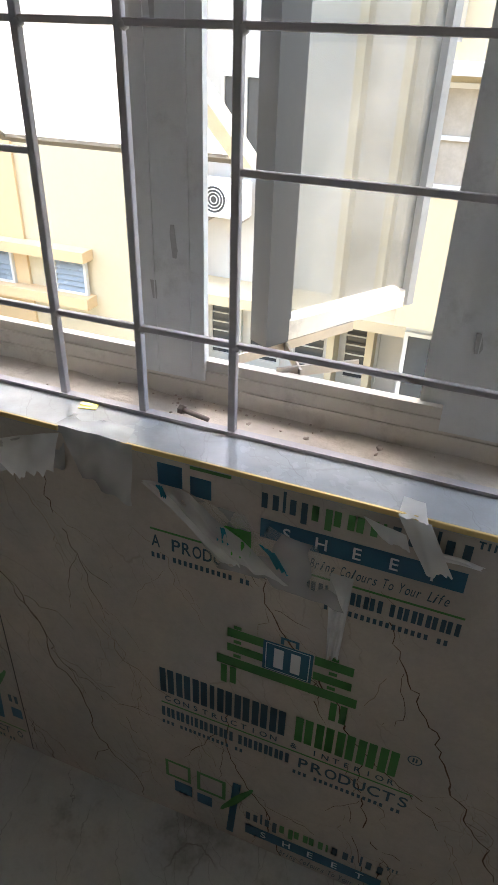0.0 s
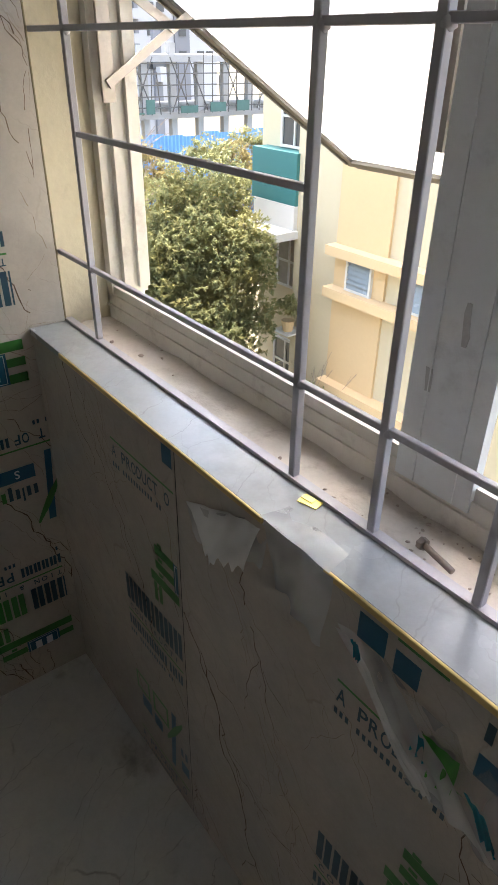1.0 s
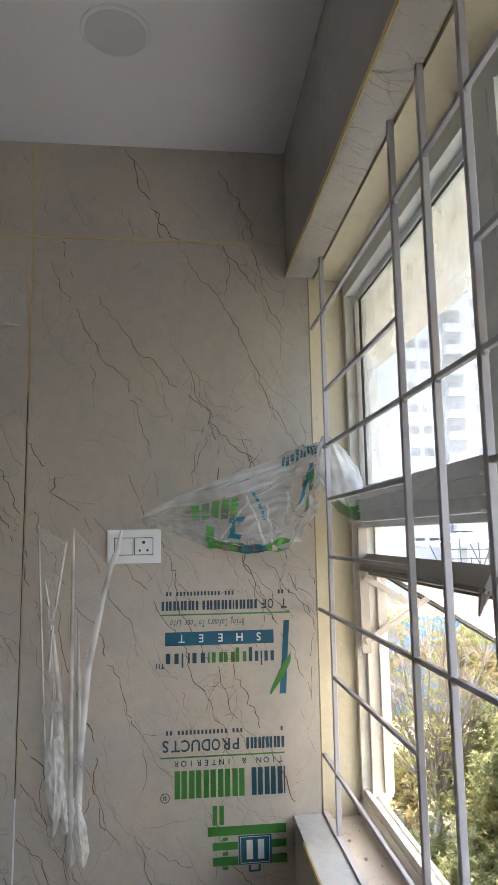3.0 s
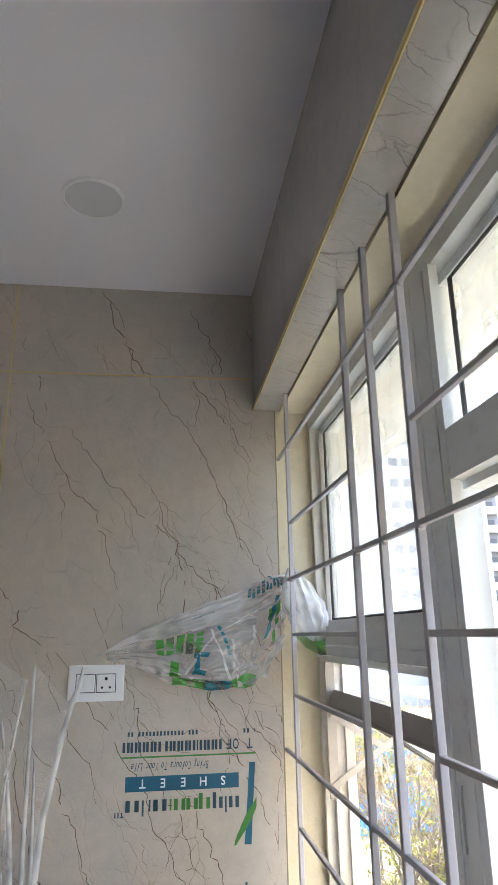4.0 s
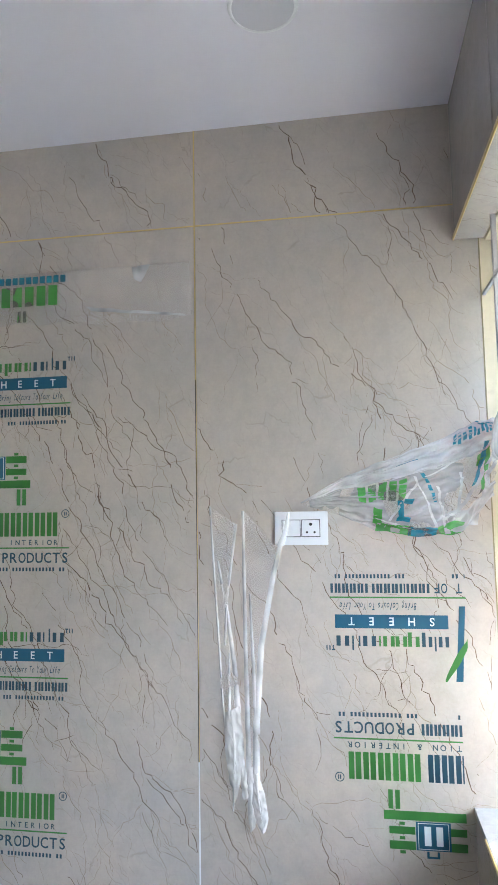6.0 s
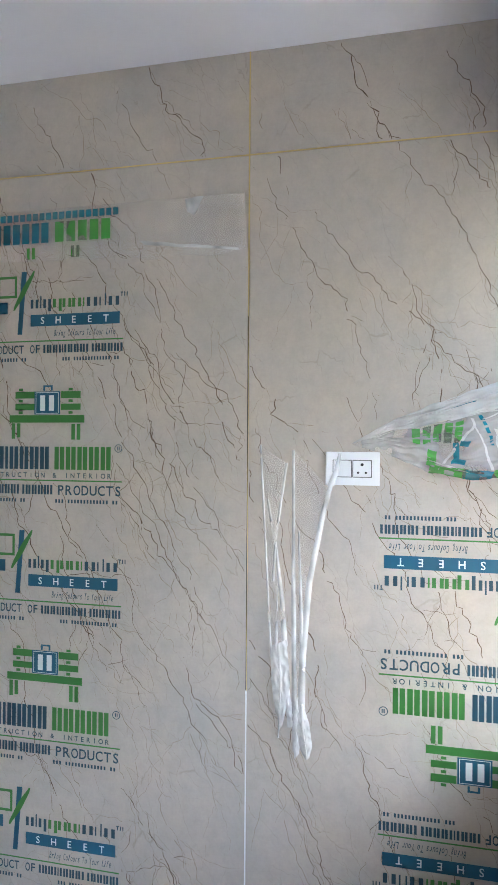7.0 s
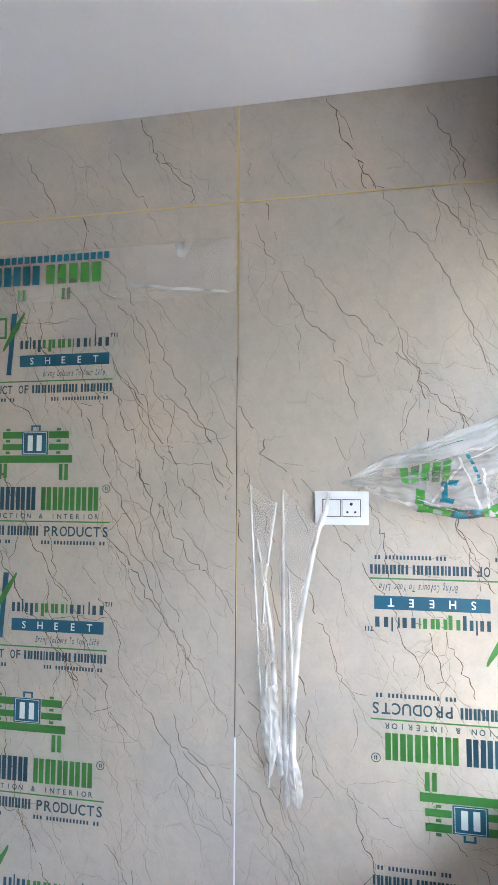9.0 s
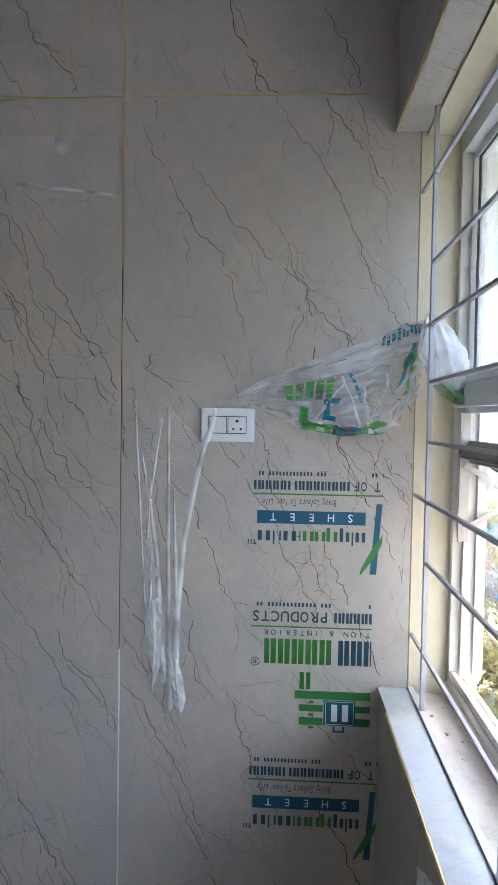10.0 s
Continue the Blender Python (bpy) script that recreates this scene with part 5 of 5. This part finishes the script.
for x0, x1 in ((-7.82, -7.12), (-6.2, -5.5)):
    for dz in (0, -2.95):
        w = window_unit(house, x0, x1, -2.78 + dz, -2.12 + dz, FY - 0.07, DARK_GLASS, 0, 0, "louvre_window", 0.06)
        for k in range(6):
            z = -2.7 + dz + k * 0.1
            bm = bmesh.new()
            box(bm, x0 + 0.05, -0.004, -0.055, x1 - 0.05, 0.004, 0.055, m=Matrix.Translation((0, FY - 0.1, z + 0.02)) @ pose(0, 0, 0, -28, 0, 0))
            part("slat", bm, LOUVRE, w)
bm = bmesh.new()
box(bm, -11.0, FY - 0.08, -1.45, -9.5, FY + 0.4, -0.42)
part("balcony_box", bm, TEAL, house, "teal painted balcony front")
bm = bmesh.new()
box(bm, -11.35, FY - 0.6, -2.12, -9.45, FY + 0.4, -1.95)
box(bm, -10.9, FY - 0.1, -1.95, -9.5, FY + 0.4, -1.45)
part("canopy", bm, WALL_WHITE, house)
window_unit(house, -10.5, -9.6, -3.4, -2.2, FY + 0.33, CURTAIN, 1, 1)
window_unit(house, -10.5, -9.6, -0.4, 0.8, FY + 0.33, DARK_GLASS, 1, 1)
window_unit(house, -10.5, -9.6, -5.9, -4.7, FY + 0.33, DARK_GLASS, 1, 1)

block = thing("white_building", (-1.5, FY + 3, GZ), "white plastered building with balcony, cooling unit and barred windows", "building")
bm = bmesh.new()
box(bm, -3.5, FY + 0.5, GZ, 0.5, FY + 7, 6.0)
part("wall", bm, WALL_WHITE, block)
bm = bmesh.new()
box(bm, -3.5, FY - 0.4, -2.42, 0.5, FY + 0.5, -2.25)
part("balcony_slab", bm, WALL_CREAM, block)
bm = bmesh.new()
box(bm, -3.5, FY - 0.4, -4.4, 0.5, FY - 0.28, -3.75)
box(bm, -3.5, FY - 0.4, -4.55, 0.5, FY + 0.5, -4.4)
part("parapet", bm, WALL_WHITE, block)
for x in (-3.3, -2.55, -1.7, -0.8):
    w = window_unit(block, x, x + 0.62, -3.7, -2.55, FY + 0.47, DARK_GLASS, 0, 0, "barred_window")
    for k in range(6):
        bm = bmesh.new()
        box(bm, x + 0.05, FY + 0.38, -3.55 + k * 0.17, x + 0.57, FY + 0.4, -3.53 + k * 0.17)
        part("bar", bm, WALL_WHITE, w)
for x in (-1.0, -0.35):
    bm = bmesh.new()
    box(bm, x, FY + 0.1, -7, x + 0.12, FY + 0.5, 5)
    part("pillar", bm, WALL_CREAM, block)
window_unit(block, -3.1, -2.3, -0.35, 0.9, FY + 0.48, DARK_GLASS, 1, 0)

ac = thing("cooling_unit", (-2.9, FY + 0.3, -1.15), "white outdoor cooling unit with round fan grille on brackets", "air conditioner")
bm = bmesh.new()
box(bm, -3.3, FY + 0.05, -1.13, -2.52, FY + 0.38, -0.56)
bmesh.ops.bevel(bm, geom=bm.edges[:], offset=0.03, segments=2, affect="EDGES")
part("case", bm, PLASTIC, ac)
bm = bmesh.new()
for r in (0.06, 0.11, 0.16, 0.21):
    for k in range(24):
        a, b = 2 * math.pi * k / 24, 2 * math.pi * (k + 1) / 24
        beam(bm, (-3.05 + r * math.cos(a), FY + 0.035, -0.85 + r * math.sin(a)), (-3.05 + r * math.cos(b), FY + 0.035, -0.85 + r * math.sin(b)), 0.012)
part("fan_grille", bm, FRAME_GREY, ac)
bm = bmesh.new()
bmesh.ops.create_cone(bm, cap_ends=True, segments=24, radius1=0.22, radius2=0.22, depth=0.01, matrix=pose(-3.05, FY + 0.046, -0.85, 90, 0, 0))
part("fan_recess", bm, DARK_GLASS, ac)
slab("badge", (-2.72, FY + 0.04, -0.68, -2.6, FY + 0.052, -0.64), INK_GREEN, ac)
for x in (-3.2, -2.65):
    slab("bracket", (x, FY + 0.0, -1.2, x + 0.04, FY + 0.5, -1.135), STAY, ac)

RY = 7.0
corner = thing("curtained_building", (3.0, RY + 3, GZ), "cream apartment building with curtained white windows", "building")
bm = bmesh.new()
box(bm, 0.33, RY, -1.62, 8.0, RY + 6, 6.0)
part("wall", bm, WALL_CREAM, corner)
bm = bmesh.new()
box(bm, 0.45, RY + 0.35, GZ, 8.0, RY + 6, -1.62)
part("lower_wall", bm, WALL_WHITE, corner)
for x0 in (0.45, 2.6, 4.6):
    window_unit(corner, x0, x0 + 1.2, 0.02, 1.05, RY - 0.0, CURTAIN, 1, 1)
    window_unit(corner, x0, x0 + 1.6, -3.2, -1.8, RY + 0.34, DARK_GLASS, 2, 0)
    bm = bmesh.new()
    box(bm, x0 - 0.1, RY - 0.3, 1.12, x0 + 1.3, RY + 0.02, 1.24)
    part("sun_ledge", bm, WALL_WHITE, corner)
bm = bmesh.new()
tube(bm, (0.52, RY - 0.09, 1.4), (0.52, RY - 0.09, 6), 0.05, 0.05, 10)
part("rain_pipe", bm, WALL_WHITE, corner, smooth=True)

# the wall of this building beside and above the window
slab("outer_wall", (-6.0, 0.0, GZ, -0.221, 0.168, 4.0), WALL_CREAM, label="outer face of this building in cream plaster", category="wall", kind="structure")
slab("outer_canopy", (-6.0, 0.172, HEAD + 0.03, 6.0, 0.56, HEAD + 0.13), CANOPY, label="concrete sun ledge over the window", category="sun ledge", kind="structure")
# unseen slab, added overhead to keep sun and sky out
slab("sky_blocker", (-6.0, -8.0, 4.0, 6.0, 0.2, 4.2), CONCRETE, label="unseen slab added overhead to block sun and sky", category="roof", kind="structure")

# blue sheet fence and building site
fence = thing("sheet_fence", (-30, 22, GZ), "blue corrugated sheet fence round a building site", "fence")
for k in range(26):
    bm = bmesh.new()
    y0 = 8 + k * 1.1
    top = -2.45 - 0.1 * math.sin(k * 2.1)
    ridge = [(bm.verts.new((-30 + 0.05 * (j % 2), y0 + j * 0.11, GZ)), bm.verts.new((-30 + 0.05 * (j % 2), y0 + j * 0.11, top))) for j in range(11)]
    for a, b in zip(ridge, ridge[1:]):
        bm.faces.new((a[0], b[0], b[1], a[1]))
    part("sheet", bm, BLUE_SHEET, fence)
site = thing("building_site", (-40, 26, GZ), "unfinished concrete frame with scaffold poles and netting", "building")
for z in (-2.05, 0.9):
    bm = bmesh.new()
    box(bm, -44, 16, z - 0.25, -36, 36, z + 0.1)
    part("slab", bm, CONCRETE, site)
for k in range(11):
    bm = bmesh.new()
    box(bm, -36.6, 16.4 + k * 1.9, GZ, -36.2, 16.8 + k * 1.9, 0.7 if k % 3 else 1.6)
    part("column", bm, CONCRETE, site)
for k in range(34):
    bm = bmesh.new()
    y = 15.5 + k * 0.6
    beam(bm, (-35.4, y, -2), (-35.4 + random.uniform(-0.2, 0.2), y + random.uniform(-0.1, 0.1), random.uniform(-0.2, 1.3)), 0.045)
    part("scaffold_pole", bm, SCAFFOLD, site)
for k in range(5):
    bm = bmesh.new()
    beam(bm, (-35.35, 15, -1.6 + k * 0.55), (-35.35, 36, -1.6 + k * 0.55 + random.uniform(-0.1, 0.1)), 0.06)
    part("scaffold_rail", bm, SCAFFOLD, site)
for k in range(9):
    bm = bmesh.new()
    y = 16 + k * 2.1 + random.uniform(-0.5, 0.5)
    box(bm, -35.3, y, -1.95, -35.25, y + random.uniform(0.3, 1.4), -1.75 + random.uniform(-0.15, 0.6))
    part("netting", bm, NETTING, site)
for k in range(16):
    bm = bmesh.new()
    y = 15.5 + k * 1.25
    beam(bm, (-35.5, y, -1.9), (-35.5, y + random.choice((-1.3, 1.3)), 0.9), 0.05)
    part("brace", bm, SCAFFOLD, site)


def tower(name, x, y0, y1, top, floors, label):
    """A high block of flats, white piers and grey recesses, with its windows and balconies."""
    t = thing(name, (x, (y0 + y1) / 2, GZ), label, "apartment tower", "far towers")
    bm = bmesh.new()
    box(bm, x - 18, y0, GZ, x, y1, top)
    part("wall", bm, TOWER_WHITE, t)
    bays = max(3, int((y1 - y0) / 4.0))
    step = (y1 - y0) / bays
    h = (top - GZ) / floors
    wm = bmesh.new()
    box(wm, -0.1, -0.6, 0, 0.06, 0.6, 1.1)
    pane_mesh = finish(wm, "window", TOWER_WINDOW)
    wm = bmesh.new()
    box(wm, 0, -step * 0.24, 0, 0.9, step * 0.24, 1.0)
    box(wm, 0, -step * 0.26, -0.2, 1.0, step * 0.26, 0.0)
    balc_mesh = finish(wm, "balcony", TOWER_WHITE)
    for b in range(bays):
        yc = y0 + (b + 0.5) * step
        if b % 2:
            bm = bmesh.new()
            box(bm, x - 0.1, yc - step * 0.3, GZ, x + 0.35, yc + step * 0.3, top + 1.2)
            part("grey_pier", bm, TOWER_GREY, t)
        for f in range(2, floors):
            z = GZ + f * h + 0.9
            pieces = [("window", pane_mesh, (x + (0.4 if b % 2 else 0.05), yc + d, z)) for d in ((-step * 0.2, step * 0.2) if b % 2 == 0 else (0.0,))]
            if b % 4 == 1:
                pieces.append(("balcony", balc_mesh, (x + 0.35, yc, z - 0.8)))
            for nm, me, loc in pieces:
                ob = new(nm, me)
                ob.parent = t
                ob.matrix_parent_inverse = t.matrix_basis.inverted()
                ob.location = loc
    return t


tower("apartment_tower", -80, 29, 43, 37, 15, "tall white block of flats with grey piers, hazy in the distance")
tower("apartment_tower", -95, 45, 66, 34, 14, "tall white and grey block of flats behind the site")
tower("apartment_tower", -60, 33, 37, 1.5, 3, "low pale block of flats beyond the building site")


# ---- trees ----
def crown(name, parent, blobs, count, size, material, seed, droop=0.5):
    """A crown of many single leaves in drooping rosettes, spread over uneven clumps."""
    rng = np.random.default_rng(seed)
    verts, faces = [], []
    weights = np.array([b[3] ** 2 for b in blobs])
    weights = weights / weights.sum()
    per = 9
    for _ in range(count // per):
        bx, by, bz, br, fl = blobs[rng.choice(len(blobs), p=weights)]
        d = rng.normal(size=3)
        d /= np.linalg.norm(d)
        if d[2] < -0.35:
            d[2] *= -0.5
        rad = br * (1 - 0.45 * rng.random() ** 2) * (1 + 0.25 * math.sin(5 * d[0] + seed) * math.cos(4 * d[1]))
        c = np.array([bx, by, bz]) + d * rad * np.array([1, 1, fl])
        a0 = rng.random() * 6.28
        for k in range(per):
            a = a0 + k * 2.4
            tilt = -droop + rng.normal() * 0.55 + 0.3 * d[2]
            ax = np.array([math.cos(a) * math.cos(tilt), math.sin(a) * math.cos(tilt), math.sin(tilt)])
            sd_ = np.cross(ax, np.array([0.1, 0.2, 1.0]))
            sd_ /= np.linalg.norm(sd_) + 1e-6
            L, W = size * rng.uniform(0.7, 1.3), size * rng.uniform(0.16, 0.26)
            i = len(verts)
            up = np.cross(sd_, ax) * W * 0.35
            verts += [tuple(c), tuple(c + ax * L * 0.5 + sd_ * W - up), tuple(c + ax * L), tuple(c + ax * L * 0.5 - sd_ * W - up)]
            faces += [(i, i + 1, i + 2), (i, i + 2, i + 3)]
    me = bpy.data.meshes.new(name)
    me.from_pydata(verts, [], faces)
    me.materials.append(material)
    ob = new(name, me)
    ob.parent = parent
    ob.matrix_parent_inverse = parent.matrix_basis.inverted()
    return ob


def limbs(parent, base, top, r, seed, spread, n, twigs=0):
    """A tapered trunk that forks into limbs and twigs."""
    rng = random.Random(seed)
    bm = bmesh.new()
    fork = Vector(base).lerp(Vector(top), 0.45)
    tube(bm, base, fork, r, r * 0.75, 10)
    part("trunk", bm, BARK, parent, smooth=True)
    for k in range(n):
        bm = bmesh.new()
        a = 6.28 * k / n + rng.uniform(-0.4, 0.4)
        p = fork.copy()
        q = Vector(top) + Vector((math.cos(a) * spread, math.sin(a) * spread, rng.uniform(-0.9, 0.5)))
        rr = r * 0.5
        for s in range(5):
            nx = p.lerp(q, 1 / (5 - s)) + Vector((rng.uniform(-0.15, 0.15), rng.uniform(-0.15, 0.15), rng.uniform(-0.05, 0.15)))
            tube(bm, p, nx, rr, rr * 0.7, 6)
            for _ in range(twigs):
                e = nx + Vector((rng.uniform(-0.6, 0.6), rng.uniform(-0.6, 0.6), rng.uniform(0.1, 0.9)))
                tube(bm, nx, e, rr * 0.35, 0.006, 4)
                for _ in range(2):
                    tube(bm, nx.lerp(e, 0.6), e + Vector((rng.uniform(-0.4, 0.4), rng.uniform(-0.4, 0.4), rng.uniform(0.0, 0.4))), rr * 0.2, 0.004, 4)
            p, rr = nx, rr * 0.72
        part("limb", bm, BARK, parent)


mango = thing("mango_tree", (-10.0, 6.6, GZ), "dense mango tree with yellow-green drooping leaves", "tree")
limbs(mango, (-10.0, 6.6, GZ), (-10.0, 6.7, -3.2), 0.2, 3, 1.2, 6)
crown("crown", mango, [(-10.7, 7.4, -1.45, 1.1, 0.95), (-11.5, 7.3, -2.2, 1.2, 0.9), (-9.6, 7.4, -2.2, 0.9, 0.9), (-9.7, 7.1, -2.7, 1.3, 1.0), (-10.4, 6.5, -3.0, 1.3, 0.9), (-10.9, 7.4, -3.2, 1.5, 1.0), (-10.9, 6.0, -4.8, 1.0, 1.0), (-9.6, 5.6, -5.6, 1.3, 0.9),
                       (-9.3, 6.4, -4.4, 1.3, 1.0), (-10.4, 5.9, -4.7, 1.4, 1.0), (-8.7, 6.9, -4.8, 0.9, 0.9), (-11.2, 6.7, -4.2, 1.2, 1.0), (-9.0, 7.3, -3.6, 0.7, 0.9), (-12.3, 7.0, -3.0, 1.2, 0.9), (-11.9, 6.2, -4.3, 1.3, 1.0), (-10.2, 6.7, -2.3, 1.1, 1.0), (-9.4, 6.4, -3.5, 1.1, 1.0), (-10.9, 6.5, -3.8, 1.2, 1.0)], 190000, 0.095, LEAF, 5)
sparse = thing("bare_tree", (-13.0, 5.2, GZ), "half-bare tree with thin grey branches and fresh leaf tips", "tree")
limbs(sparse, (-13.0, 5.2, GZ), (-13.0, 5.4, -1.0), 0.12, 8, 1.5, 13, 6)
crown("crown", sparse, [(-13.3, 4.8, -0.6, 0.9, 0.9), (-12.7, 6.0, -0.8, 0.8, 0.8), (-13.4, 5.7, -2.2, 1.3, 1.0), (-12.7, 4.7, -2.6, 1.1, 0.8), (-13.0, 5.4, -3.8, 1.3, 0.9)], 7500, 0.09, LEAF_BRIGHT, 11)
for x, y, z, r, mat, nm, lab in ((-17.5, 8.5, -5.0, 1.7, LEAF, "green_tree", "round green tree beyond the mango tree"), (-12.5, 4.6, -5.6, 1.3, LEAF_BRIGHT, "leafy_shrub", "bright green shrub at the foot of the wall"),
                                 (-18.0, 6.2, -5.6, 1.4, LEAF_DRY, "dry_shrub", "brown dry shrub on the ground"), (-8.0, 4.2, -6.0, 1.1, LEAF_BRIGHT, "leafy_shrub", "bright green shrub at the foot of the wall"),
                                 (-22, 14, -3.9, 2.2, LEAF_DRY, "dry_tree", "dusty brown tree before the blue fence"), (-24, 11, -3.9, 2.0, LEAF_DRY, "green_tree", "dark green tree before the blue fence"), (-8.0, 8.2, -5.4, 0.8, LEAF, "leafy_shrub", "small green shrub close to the cream building")):
    t = thing(nm, (x, y, GZ), lab, "tree" if "tree" in nm else "shrub")
    limbs(t, (x, y, GZ), (x, y, z), 0.09, int(-x * 10), r * 0.6, 5, 1)
    crown("crown", t, [(x, y, z, r * 0.8, 0.8), (x + 0.5 * r, y - 0.3 * r, z - 0.4 * r, r * 0.6, 0.8), (x - 0.5 * r, y + 0.4 * r, z - 0.2 * r, r * 0.65, 0.8)], 8000, 0.14, mat, int(-x * 3))

ledge_pot = thing("potted_plant", (-9.3, 8.7, -4.1), "small plant in a terracotta pot on a wall bracket", "potted plant")
bm = bmesh.new()
tube(bm, (-9.3, 8.7, -4.1), (-9.3, 8.7, -3.85), 0.11, 0.16, 12)
part("pot", bm, WALL_PEACH, ledge_pot, "terracotta pot")
slab("bracket", (-9.6, 8.5, -4.14, -9.05, 9.0, -4.1), WALL_WHITE, ledge_pot)
crown("foliage", ledge_pot, [(-9.3, 8.7, -3.55, 0.3, 0.9), (-9.1, 8.65, -3.5, 0.22, 0.9)], 700, 0.12, LEAF, 31)

# bare and dusty trees in a row before the blue fence
for k in range(11):
    x, y = -21.5 - 1.1 * (k % 3), 4.0 + 1.8 * k
    t = thing("roadside_tree", (x, y, GZ), "thin dusty roadside tree before the blue fence", "tree", "roadside trees")
    limbs(t, (x, y, GZ), (x, y, -3.2), 0.1, 40 + k, 1.2, 7, 3)
    crown("crown", t, [(x, y, -2.3 - 0.3 * (k % 2), 1.0, 0.8), (x + 0.5, y + 0.6, -3.4, 1.1, 0.8)], 5000, 0.15, LEAF_DRY if k % 2 else LEAF, 60 + k)
